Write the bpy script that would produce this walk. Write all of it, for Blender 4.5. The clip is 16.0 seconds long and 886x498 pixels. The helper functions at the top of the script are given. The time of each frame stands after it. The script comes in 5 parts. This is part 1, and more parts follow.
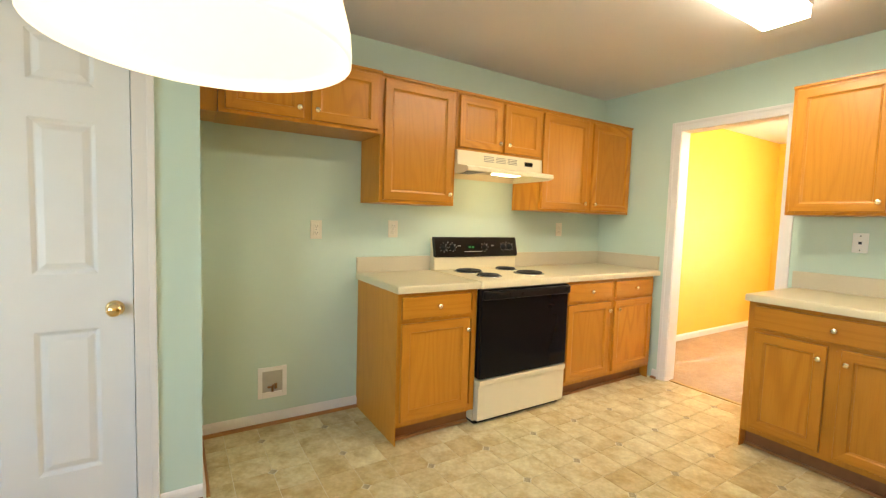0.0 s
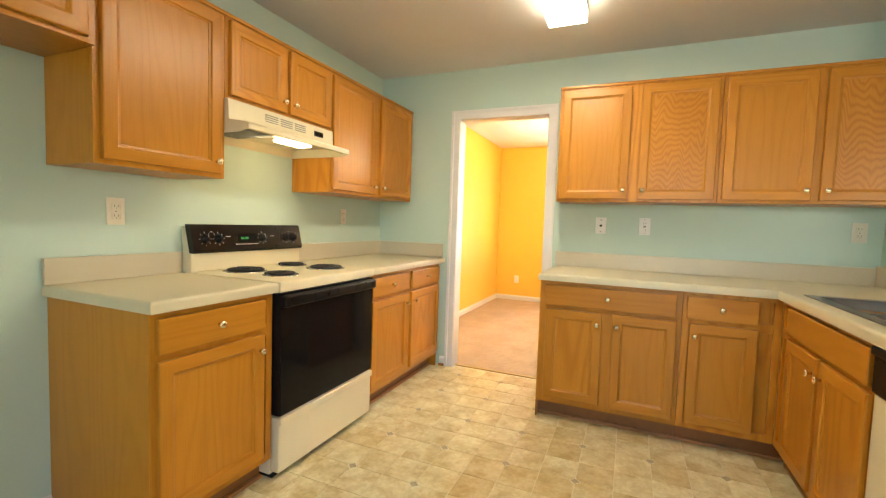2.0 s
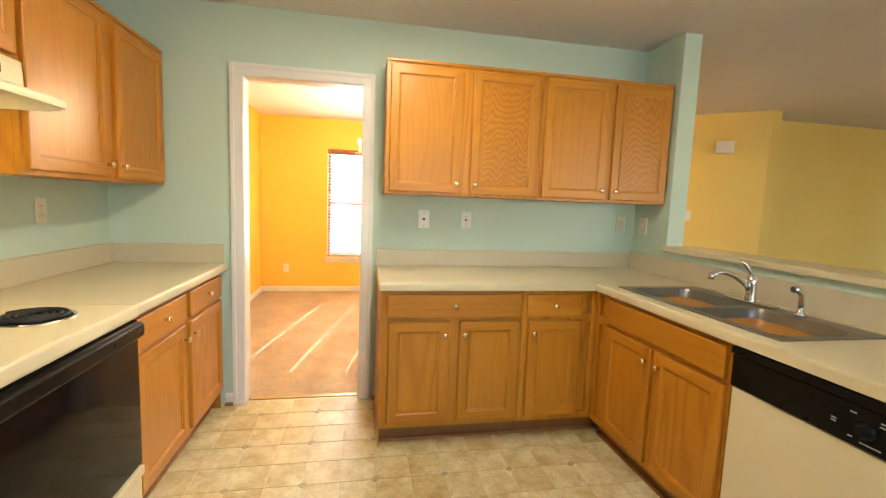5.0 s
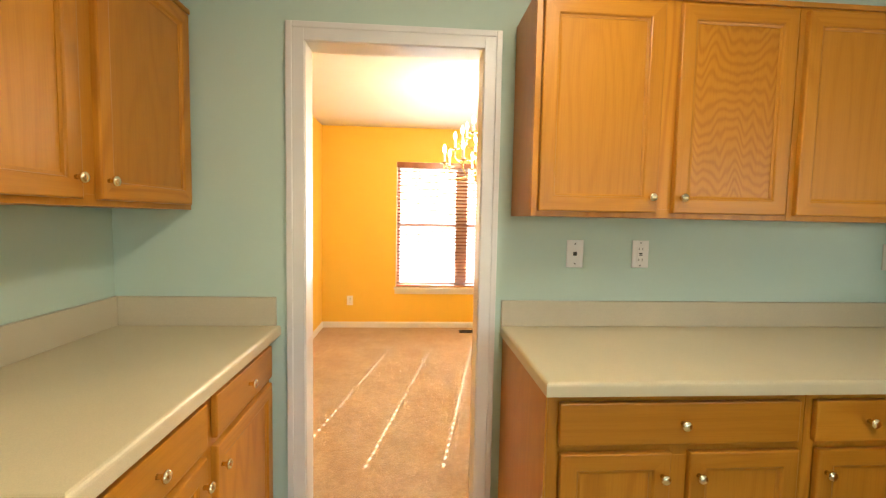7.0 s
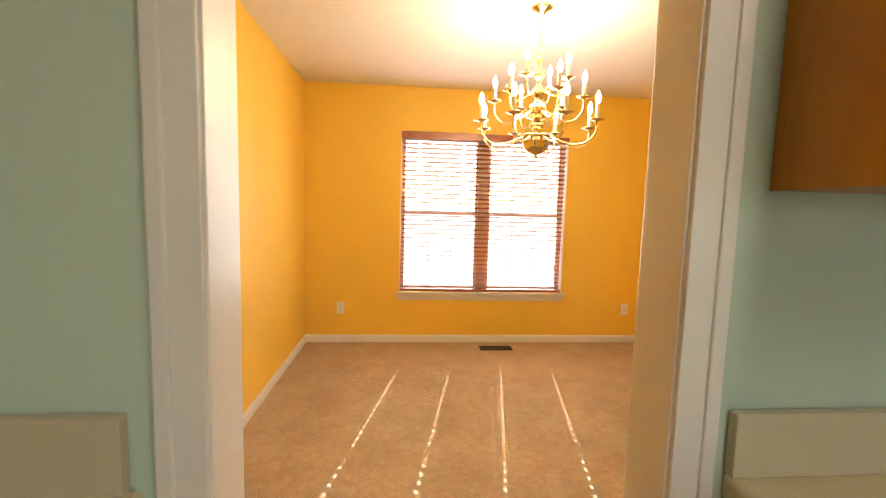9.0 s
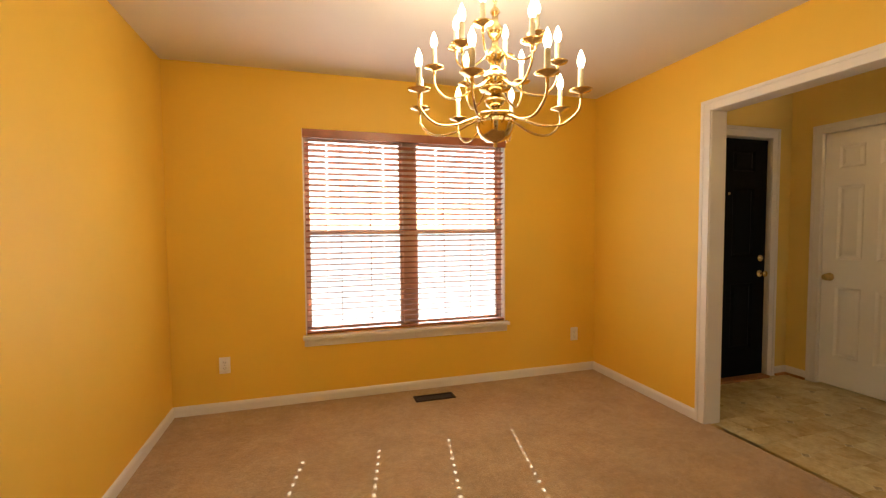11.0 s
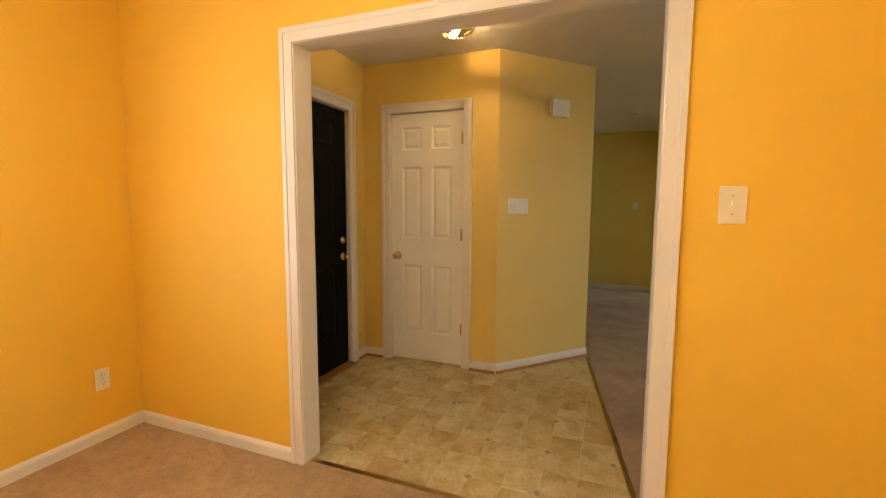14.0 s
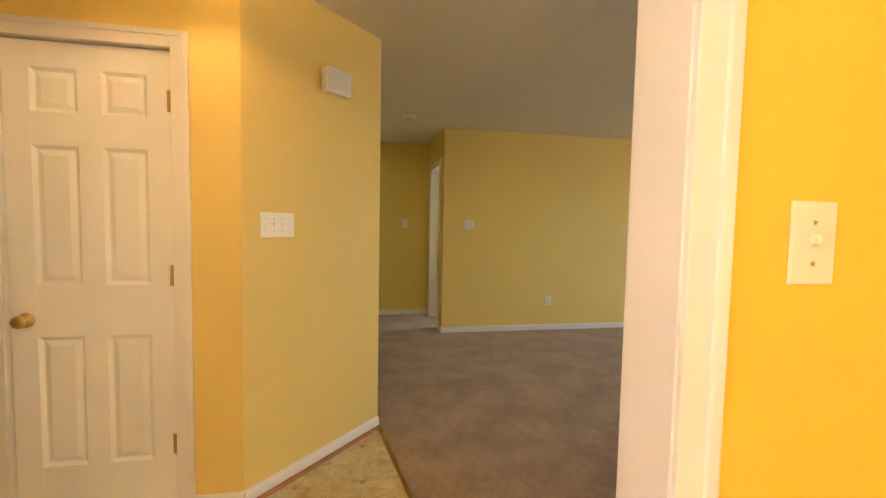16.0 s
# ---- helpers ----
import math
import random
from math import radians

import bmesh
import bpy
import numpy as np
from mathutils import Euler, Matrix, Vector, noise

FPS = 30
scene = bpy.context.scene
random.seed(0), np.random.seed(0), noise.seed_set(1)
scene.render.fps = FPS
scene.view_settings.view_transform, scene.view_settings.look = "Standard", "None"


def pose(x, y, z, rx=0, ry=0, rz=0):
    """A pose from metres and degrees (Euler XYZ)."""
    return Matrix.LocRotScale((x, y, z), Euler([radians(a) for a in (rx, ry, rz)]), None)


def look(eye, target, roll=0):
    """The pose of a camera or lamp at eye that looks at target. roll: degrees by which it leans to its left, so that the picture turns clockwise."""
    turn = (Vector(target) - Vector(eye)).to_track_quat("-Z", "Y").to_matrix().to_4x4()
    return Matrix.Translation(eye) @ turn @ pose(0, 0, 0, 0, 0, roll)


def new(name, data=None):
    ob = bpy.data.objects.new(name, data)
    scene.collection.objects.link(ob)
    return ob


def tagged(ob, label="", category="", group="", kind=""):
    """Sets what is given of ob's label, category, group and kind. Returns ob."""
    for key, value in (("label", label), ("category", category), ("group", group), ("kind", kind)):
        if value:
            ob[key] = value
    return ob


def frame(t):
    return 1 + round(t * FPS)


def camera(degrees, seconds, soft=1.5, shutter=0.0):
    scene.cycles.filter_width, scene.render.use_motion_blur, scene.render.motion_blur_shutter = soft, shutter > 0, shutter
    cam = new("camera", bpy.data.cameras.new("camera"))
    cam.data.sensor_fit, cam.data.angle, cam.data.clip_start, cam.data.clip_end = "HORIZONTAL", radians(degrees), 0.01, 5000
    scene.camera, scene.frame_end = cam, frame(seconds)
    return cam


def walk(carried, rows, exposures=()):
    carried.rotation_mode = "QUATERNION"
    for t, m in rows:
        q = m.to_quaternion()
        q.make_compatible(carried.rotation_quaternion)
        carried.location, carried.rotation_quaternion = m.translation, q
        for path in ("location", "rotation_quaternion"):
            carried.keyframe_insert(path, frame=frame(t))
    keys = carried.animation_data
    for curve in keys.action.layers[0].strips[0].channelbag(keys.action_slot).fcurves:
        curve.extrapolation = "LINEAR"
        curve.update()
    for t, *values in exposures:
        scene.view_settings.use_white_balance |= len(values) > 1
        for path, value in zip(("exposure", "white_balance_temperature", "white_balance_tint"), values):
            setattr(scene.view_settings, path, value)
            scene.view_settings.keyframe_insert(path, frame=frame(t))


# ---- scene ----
cam = camera(91.5, 16.0, 1.3)
PATH = [
    (0, (2.725, -3.445, 1.286), (1.031, -2.39, 1.148), 1.8),
    (0.5, (2.509, -3.408, 1.271), (0.977, -2.129, 1.147), 1.7),
    (1, (2.338, -3.357, 1.233), (1.034, -1.846, 1.107), 0.8),
    (1.5, (2.212, -3.341, 1.209), (1.163, -1.642, 1.095), 0.6),
    (2, (2.058, -3.322, 1.203), (1.267, -1.49, 1.083), 1.9),
    (2.5, (1.93, -3.326, 1.19), (1.379, -1.407, 1.073), 3.4),
    (3, (1.817, -3.298, 1.193), (1.56, -1.32, 1.057), 2.6),
    (3.5, (1.707, -3.243, 1.184), (1.749, -1.25, 1.016), 1.1),
    (3.7, (1.666, -3.225, 1.204), (1.816, -1.239, 1.018), 0.7),
    (5.8, (1.353, -2.462, 1.37), (1.738, -0.511, 1.159), 2.3),
    (6, (1.326, -2.358, 1.376), (1.665, -0.396, 1.187), 2.5),
    (6.5, (1.243, -2.058, 1.377), (1.466, -0.077, 1.218), 2.6),
    (7, (1.179, -1.78, 1.359), (1.317, 0.21, 1.219), 1.1),
    (7.5, (1.139, -1.472, 1.357), (1.239, 0.518, 1.187), -0.6),
    (8, (1.092, -1.192, 1.342), (1.18, 0.795, 1.135), -0.9),
    (8.2, (1.074, -1.068, 1.347), (1.169, 0.916, 1.118), -0.4),
    (10.3, (0.995, -0.097, 1.301), (1.361, 1.868, 1.221), 2.2),
    (10.5, (1.002, -0.022, 1.298), (1.425, 1.931, 1.227), 1.3),
    (11, (1.036, 0.176, 1.298), (1.61, 2.09, 1.203), -0.4),
    (11.5, (1.068, 0.315, 1.322), (1.821, 2.163, 1.189), -0.6),
    (12, (1.138, 0.431, 1.296), (2.122, 2.165, 1.132), 0.5),
    (12.5, (1.229, 0.541, 1.293), (2.456, 2.109, 1.103), 2.6),
    (13, (1.36, 0.69, 1.302), (2.843, 2.018, 1.113), 3.3),
    (13.5, (1.578, 0.825, 1.299), (3.27, 1.873, 1.097), 2.3),
    (14, (1.809, 0.954, 1.296), (3.664, 1.675, 1.099), 0.3),
    (14.5, (2.101, 1.07, 1.298), (4.048, 1.48, 1.095), -0.4),
    (15, (2.399, 1.156, 1.3), (4.384, 1.296, 1.098), -0.6),
    (15.5, (2.667, 1.206, 1.312), (4.658, 1.109, 1.151), 0.2),
    (16, (2.948, 1.238, 1.324), (4.909, 0.861, 1.204), 1.1),
]
# exposure per space: the camera opens up in the kitchen and stops down beside the window
EXPOSURES = [(0.0, 3.52), (1.0, 3.45), (2.5, 3.36), (3.5, 3.38), (6.0, 3.32), (7.0, 3.06), (8.2, 2.7), (10.3, 1.95), (11.5, 1.72), (12.5, 1.75), (13.5, 2.08), (14.0, 2.46), (14.5, 2.66), (15.2, 2.85), (16.0, 3.15)]
walk(cam, [(t, look(eye, target, roll)) for t, eye, target, roll in PATH], EXPOSURES)

# ---- world, sun, large lights ----
SUN_WAY = Vector((-0.206, -1.0, -0.619)).normalized()
world = bpy.data.worlds.new("sky")
scene.world = world
world.use_nodes = True
wn = world.node_tree.nodes
sky = wn.new("ShaderNodeTexSky")
sky.sky_type = "NISHITA"
sky.sun_disc = False
sky.sun_elevation = math.asin(-SUN_WAY.z)
sky.sun_rotation = math.atan2(-SUN_WAY.x, -SUN_WAY.y)
world.node_tree.links.new(sky.outputs[0], wn["Background"].inputs[0])
wn["Background"].inputs[1].default_value = 0.12

sun_data = bpy.data.lights.new("sun", "SUN")
sun_data.energy, sun_data.angle, sun_data.color = 5.0, radians(0.2), (0.86, 0.93, 1.0)
sun = new("sun", sun_data)
sun.matrix_world = look((0, 0, 20), Vector((0, 0, 20)) + SUN_WAY)


def lamp_glow(name, at_, power, color, r):
    """The light of a lamp that hangs there."""
    d = bpy.data.lights.new(name, "POINT")
    d.energy, d.color, d.shadow_soft_size = power, color, r
    ob = new(name, d)
    ob.location = at_
    return ob


lamp_glow("chandelier_glow", (1.738, 1.80, 1.98), 11.5, (1.0, 0.80, 0.52), 0.22)
lamp_glow("foyer_glow", (4.40, 1.88, 2.38), 1.8, (1.0, 0.58, 0.22), 0.012)


def window_light(name, m, w, h, power, color):
    """An area light that stands in for the light of a window."""
    d = bpy.data.lights.new(name, "AREA")
    d.shape, d.size, d.size_y, d.energy, d.color = "RECTANGLE", w, h, power, color
    ob = new(name, d)
    ob.matrix_world = m
    return ob


window_light("nook_window_light", look((2.6, -5.52, 1.35), (2.6, 0, 1.1)), 1.7, 1.4, 1.7, (0.56, 0.82, 1.0))
# unseen window; its light is tinted orange to warm living room and foyer
window_light("living_window_light", look((6.2, -5.52, 1.35), (6.2, 0, 1.1)), 2.4, 1.8, 3.8, (1.0, 0.64, 0.32))
# no window is built here; the panel stands in for unseen blue daylight
window_light("bedroom_window_light", look((8.65, -1.85, 1.4), (8.65, 1, 1.1)), 0.9, 1.2, 5.0, (0.50, 0.68, 1.0))
window_light("dining_window_light", look((1.785, 3.512, 1.28), (1.785, 0, 1.1)), 1.55, 1.45, 2.6, (0.9, 0.95, 1.0))


# ---- materials ----
def nodes_of(name):
    m = bpy.data.materials.new(name)
    m.use_nodes = True
    nt = m.node_tree
    return m, nt, nt.nodes["Principled BSDF"]


def ramp(nt, src, stops):
    r = nt.nodes.new("ShaderNodeValToRGB")
    el = r.color_ramp.elements
    while len(el) < len(stops):
        el.new(0.5)
    for e, (p, c) in zip(el, stops):
        e.position, e.color = p, (*c, 1)
    nt.links.new(src, r.inputs[0])
    return r.outputs[0]


def noise_node(nt, vec, scale, detail=4.0, rough=0.55):
    n = nt.nodes.new("ShaderNodeTexNoise")
    n.inputs["Scale"].default_value, n.inputs["Detail"].default_value, n.inputs["Roughness"].default_value = scale, detail, rough
    if vec is not None:
        nt.links.new(vec, n.inputs["Vector"])
    return n.outputs["Fac"]


def coords(nt, stretch=(1, 1, 1), per_object=True):
    tc = nt.nodes.new("ShaderNodeTexCoord")
    mp = nt.nodes.new("ShaderNodeMapping")
    mp.inputs["Scale"].default_value = stretch
    nt.links.new(tc.outputs["Object"], mp.inputs["Vector"])
    if per_object:
        info = nt.nodes.new("ShaderNodeObjectInfo")
        mul = nt.nodes.new("ShaderNodeMath")
        mul.operation = "MULTIPLY"
        mul.inputs[1].default_value = 37.0
        nt.links.new(info.outputs["Random"], mul.inputs[0])
        cmb = nt.nodes.new("ShaderNodeCombineXYZ")
        for i in range(3):
            nt.links.new(mul.outputs[0], cmb.inputs[i])
        nt.links.new(cmb.outputs[0], mp.inputs["Location"])
    return mp.outputs[0]


def bump_to(nt, bsdf, height, strength, dist=0.002):
    b = nt.nodes.new("ShaderNodeBump")
    b.inputs["Strength"].default_value, b.inputs["Distance"].default_value = strength, dist
    nt.links.new(height, b.inputs["Height"])
    nt.links.new(b.outputs[0], bsdf.inputs["Normal"])


def paint(name, c, rough=0.6, var=0.05, scale=1.3, fine=220.0, relief=0.12, metal=0.0):
    """Painted or plain surface: broad faint blotches, fine roller or grain relief."""
    m, nt, b = nodes_of(name)
    v = coords(nt, per_object=False)
    lo = tuple(x * (1 - var) for x in c)
    hi = tuple(min(1, x * (1 + var)) for x in c)
    nt.links.new(ramp(nt, noise_node(nt, v, scale, 5), [(0.3, lo), (0.7, hi)]), b.inputs["Base Color"])
    f = noise_node(nt, v, fine, 2)
    rr = nt.nodes.new("ShaderNodeMapRange")
    rr.inputs[3].default_value, rr.inputs[4].default_value = max(0.02, rough - 0.08), min(1, rough + 0.08)
    nt.links.new(noise_node(nt, v, scale * 6, 3), rr.inputs[0])
    nt.links.new(rr.outputs[0], b.inputs["Roughness"])
    b.inputs["Metallic"].default_value = metal
    if relief:
        bump_to(nt, b, f, relief, 0.0015)
    return m


def oak(name, along, wavy=False):
    """Honey oak: contour-line figure, long pores, slow change of tone from board to board; wavy for flat-sawn panels."""
    m, nt, b = nodes_of(name)
    i = "xyz".index(along)
    s = [13.0, 13.0, 13.0] if wavy else [5.0, 5.0, 5.0]
    s[i] = 2.2 if wavy else 0.75
    field = noise_node(nt, coords(nt, tuple(s)), 1.0, 1.5, 0.4)
    if wavy:
        # stacked waves climbing the panel
        tc = nt.nodes.new("ShaderNodeTexCoord")
        sep = nt.nodes.new("ShaderNodeSeparateXYZ")
        nt.links.new(tc.outputs["Object"], sep.inputs[0])
        lift = nt.nodes.new("ShaderNodeMath")
        lift.operation = "MULTIPLY_ADD"
        lift.inputs[1].default_value = 0.34
        nt.links.new(field, lift.inputs[0])
        nt.links.new(sep.outputs[i], lift.inputs[2])
        field = lift.outputs[0]
    mul = nt.nodes.new("ShaderNodeMath")
    mul.operation = "MULTIPLY"
    mul.inputs[1].default_value = 150.0 if wavy else 75.0
    nt.links.new(field, mul.inputs[0])
    sn = nt.nodes.new("ShaderNodeMath")
    sn.operation = "SINE"
    nt.links.new(mul.outputs[0], sn.inputs[0])
    figure = nt.nodes.new("ShaderNodeMapRange")
    figure.inputs[1].default_value, figure.inputs[2].default_value = -1.0, 1.0
    nt.links.new(sn.outputs[0], figure.inputs[0])
    s2 = [260.0, 260.0, 260.0]
    s2[i] = 7.0
    pores = noise_node(nt, coords(nt, tuple(s2)), 1.0, 3)
    broad = noise_node(nt, coords(nt, tuple(x * 0.5 for x in s)), 1.0, 3)
    info = nt.nodes.new("ShaderNodeObjectInfo")
    base = ramp(nt, figure.outputs[0], [(0.0, (0.490, 0.202, 0.018)), (0.35, (0.515, 0.216, 0.020)), (1.0, (0.525, 0.223, 0.023))])
    tone = ramp(nt, broad, [(0.3, (0.92, 0.90, 0.86)), (0.7, (1.05, 1.05, 1.05))])
    board = ramp(nt, info.outputs["Random"], [(0.0, (0.92, 0.90, 0.86)), (1.0, (1.08, 1.08, 1.08))])
    grain = ramp(nt, pores, [(0.36, (0.74, 0.66, 0.56)), (0.54, (1.0, 1.0, 1.0))])
    bold = ramp(nt, figure.outputs[0], [(0.0, (0.440, 0.168, 0.014)), (0.5, (0.508, 0.209, 0.019)), (1.0, (0.530, 0.225, 0.023))])
    some = ramp(nt, info.outputs["Random"], [(0.0, (1.0, 1.0, 1.0)), (1.0, (1.0, 1.0, 1.0))] if wavy else [(0.72, (0.0, 0.0, 0.0)), (0.92, (1.0, 1.0, 1.0))])
    mb = nt.nodes.new("ShaderNodeMixRGB")
    nt.links.new(some, mb.inputs[0])
    nt.links.new(base, mb.inputs[1])
    nt.links.new(bold, mb.inputs[2])
    out = mb.outputs[0]
    for other, fac in ((tone, 1.0), (board, 1.0), (grain, 0.22)):
        mx = nt.nodes.new("ShaderNodeMixRGB")
        mx.blend_type = "MULTIPLY"
        mx.inputs[0].default_value = fac
        nt.links.new(out, mx.inputs[1])
        nt.links.new(other, mx.inputs[2])
        out = mx.outputs[0]
    nt.links.new(out, b.inputs["Base Color"])
    b.inputs["Roughness"].default_value = 0.33
    b.inputs["Coat Weight"].default_value = 0.10
    b.inputs["Coat Roughness"].default_value = 0.25
    b.inputs["Specular IOR Level"].default_value = 0.3
    bump_to(nt, b, pores, 0.10, 0.001)
    return m


def glow(name, c, strength, base=(0.9, 0.9, 0.9)):
    m, nt, b = nodes_of(name)
    b.inputs["Base Color"].default_value = (*base, 1)
    b.inputs["Roughness"].default_value = 0.4
    b.inputs["Emission Color"].default_value = (*c, 1)
    b.inputs["Emission Strength"].default_value = strength
    return m


def vinyl(name):
    """Printed stone-look vinyl: each square has its own tone, mottled at two scales."""
    m, nt, b = nodes_of(name)
    info = nt.nodes.new("ShaderNodeObjectInfo")
    v = coords(nt, (1, 1, 1))
    n1 = noise_node(nt, v, 8.0, 6, 0.60)
    n2 = noise_node(nt, v, 45.0, 5, 0.65)
    cloud = ramp(nt, n1, [(0.28, (0.43, 0.335, 0.16)), (0.44, (0.565, 0.48, 0.275)), (0.58, (0.64, 0.575, 0.37)), (0.74, (0.70, 0.65, 0.46))])
    tone = ramp(nt, info.outputs["Random"], [(0.0, (0.90, 0.79, 0.61)), (0.25, (0.99, 0.93, 0.82)), (0.55, (1.05, 1.04, 1.01)), (1.0, (1.12, 1.12, 1.10))])
    speck = ramp(nt, n2, [(0.35, (0.86, 0.84, 0.80)), (0.65, (1.05, 1.05, 1.05))])
    out = cloud
    stain = ramp(nt, noise_node(nt, v, 9.0, 4, 0.55), [(0.34, (0.86, 0.78, 0.64)), (0.50, (1.0, 1.0, 1.0))])
    for other in (tone, speck, stain):
        mx = nt.nodes.new("ShaderNodeMixRGB")
        mx.blend_type = "MULTIPLY"
        mx.inputs[0].default_value = 1.0
        nt.links.new(out, mx.inputs[1])
        nt.links.new(other, mx.inputs[2])
        out = mx.outputs[0]
    nt.links.new(out, b.inputs["Base Color"])
    b.inputs["Roughness"].default_value = 0.38
    bump_to(nt, b, n2, 0.12, 0.001)
    return m


def carpet_mat(name, dark, light):
    m, nt, b = nodes_of(name)
    v = coords(nt, per_object=False)
    n1 = noise_node(nt, v, 3.4, 5, 0.62)
    n2 = noise_node(nt, v, 130.0, 4, 0.7)
    n3 = noise_node(nt, v, 22.0, 5, 0.7)
    base = ramp(nt, n1, [(0.38, dark), (0.60, light)])
    tuft = ramp(nt, n2, [(0.3, (0.68, 0.66, 0.63)), (0.7, (1.1, 1.1, 1.1))])
    blot = ramp(nt, n3, [(0.35, (0.85, 0.84, 0.82)), (0.62, (1.04, 1.04, 1.04))])
    out = base
    for other in (tuft, blot):
        mx = nt.nodes.new("ShaderNodeMixRGB")
        mx.blend_type = "MULTIPLY"
        mx.inputs[0].default_value = 1.0
        nt.links.new(out, mx.inputs[1])
        nt.links.new(other, mx.inputs[2])
        out = mx.outputs[0]
    nt.links.new(out, b.inputs["Base Color"])
    b.inputs["Roughness"].default_value = 0.95
    b.inputs["Sheen Weight"].default_value = 0.3
    add = nt.nodes.new("ShaderNodeMath")
    add.operation = "ADD"
    nt.links.new(n2, add.inputs[0])
    nt.links.new(n3, add.inputs[1])
    bump_to(nt, b, add.outputs[0], 0.8, 0.006)
    return m


def laminate(name, c):
    m, nt, b = nodes_of(name)
    v = coords(nt, per_object=False)
    n = noise_node(nt, v, 380.0, 2, 0.6)
    n2 = noise_node(nt, v, 3.0, 4)
    a = ramp(nt, n, [(0.35, tuple(x * 0.93 for x in c)), (0.6, c), (0.78, tuple(min(1, x * 1.05) for x in c))])
    t = ramp(nt, n2, [(0.3, (0.96, 0.96, 0.95)), (0.7, (1.03, 1.03, 1.03))])
    mx = nt.nodes.new("ShaderNodeMixRGB")
    mx.blend_type = "MULTIPLY"
    mx.inputs[0].default_value = 1.0
    nt.links.new(a, mx.inputs[1])
    nt.links.new(t, mx.inputs[2])
    nt.links.new(mx.outputs[0], b.inputs["Base Color"])
    b.inputs["Roughness"].default_value = 0.33
    return m


def glass_mat(name):
    m, nt, b = nodes_of(name)
    b.inputs["Base Color"].default_value = (0.97, 0.98, 0.98, 1)
    b.inputs["Roughness"].default_value = 0.02
    b.inputs["Transmission Weight"].default_value = 1.0
    b.inputs["IOR"].default_value = 1.45
    return m


MINT = paint("mint_wall_paint", (0.512, 0.632, 0.538), 0.62, 0.025, 1.1, 260, 0.15)
ORANGE = paint("golden_wall_paint", (0.83, 0.528, 0.064), 0.55, 0.03, 1.2, 260, 0.15)
LEMON = paint("straw_yellow_wall_paint", (0.76, 0.572, 0.172), 0.58, 0.03, 1.2, 260, 0.15)
CEIL = paint("ceiling_paint", (0.74, 0.72, 0.70), 0.85, 0.02, 1.5, 160, 0.3)
TRIM = paint("white_trim_paint", (0.75, 0.72, 0.69), 0.35, 0.02, 5, 90, 0.04)
DOORW = paint("white_door_paint", (0.80, 0.79, 0.77), 0.42, 0.025, 3, 120, 0.10)
OAKV = oak("honey_oak_upright", "z")
OAKH = oak("honey_oak_level", "x")
OAKWAVE = oak("flat_sawn_honey_oak", "z", True)
OAKDARK = paint("dark_brown_toe_kick", (0.25, 0.098, 0.025), 0.5, 0.15, 8, 90, 0.1)
SHOE = paint("stained_shoe_moulding", (0.36, 0.16, 0.05), 0.45, 0.15, 14, 90, 0.1)
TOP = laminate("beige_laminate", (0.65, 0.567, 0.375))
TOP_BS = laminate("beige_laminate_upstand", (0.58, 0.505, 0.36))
ALMOND = paint("almond_enamel", (0.71, 0.62, 0.41), 0.45, 0.012, 2, 120, 0.0)
BLACKGLASS = paint("black_oven_glass", (0.006, 0.006, 0.007), 0.06, 0.1, 2, 60, 0.0)
BLACKGLASS.node_tree.nodes["Principled BSDF"].inputs["Specular IOR Level"].default_value = 0.14
BLACK = paint("black_plastic", (0.006, 0.0055, 0.0055), 0.3, 0.15, 6, 150, 0.06)
BLACK.node_tree.nodes["Principled BSDF"].inputs["Specular IOR Level"].default_value = 0.14
DARKPANEL = paint("dark_brown_control_panel", (0.010, 0.008, 0.007), 0.22, 0.1, 6, 150, 0.03)
DARKPANEL.node_tree.nodes["Principled BSDF"].inputs["Specular IOR Level"].default_value = 0.2
IRON = paint("black_coil_metal", (0.03, 0.03, 0.032), 0.5, 0.3, 20, 200, 0.2, 0.6)
CHROME = paint("chrome", (0.78, 0.79, 0.80), 0.1, 0.02, 6, 80, 0.0, 1.0)
STEEL = paint("brushed_stainless_steel", (0.25, 0.245, 0.24), 0.34, 0.08, 8, 300, 0.06, 1.0)
BRASS = paint("polished_brass", (0.82, 0.64, 0.33), 0.14, 0.06, 12, 80, 0.0, 1.0)
BRASSDULL = paint("worn_brass", (0.52, 0.38, 0.16), 0.32, 0.2, 12, 80, 0.05, 1.0)
KNOB = paint("bright_brass_knob", (0.85, 0.74, 0.50), 0.18, 0.06, 12, 80, 0.0, 1.0)
PLATE = paint("white_plastic_plate", (0.80, 0.78, 0.74), 0.35, 0.02, 20, 100, 0.0)
PLATE_AL = paint("almond_plastic_plate", (0.76, 0.71, 0.58), 0.35, 0.02, 20, 100, 0.0)
SLOTSOFT = paint("outlet_slot_shade", (0.26, 0.23, 0.19), 0.6, 0.1, 20, 100, 0.0)
SLOT = paint("dark_slot", (0.03, 0.028, 0.025), 0.6, 0.1, 20, 100, 0.0)
BLIND = paint("red_brown_blind_wood", (0.34, 0.11, 0.042), 0.24, 0.18, 9, 140, 0.05)
BLIND.node_tree.nodes["Principled BSDF"].inputs["Specular IOR Level"].default_value = 0.8
CORD = paint("tan_blind_cord", (0.45, 0.26, 0.15), 0.8, 0.1, 20, 200, 0.1)
BLACKDOOR = paint("black_door_paint", (0.003, 0.003, 0.0032), 0.6, 0.15, 4, 140, 0.05)
BLACKDOOR.node_tree.nodes["Principled BSDF"].inputs["Specular IOR Level"].default_value = 0.07
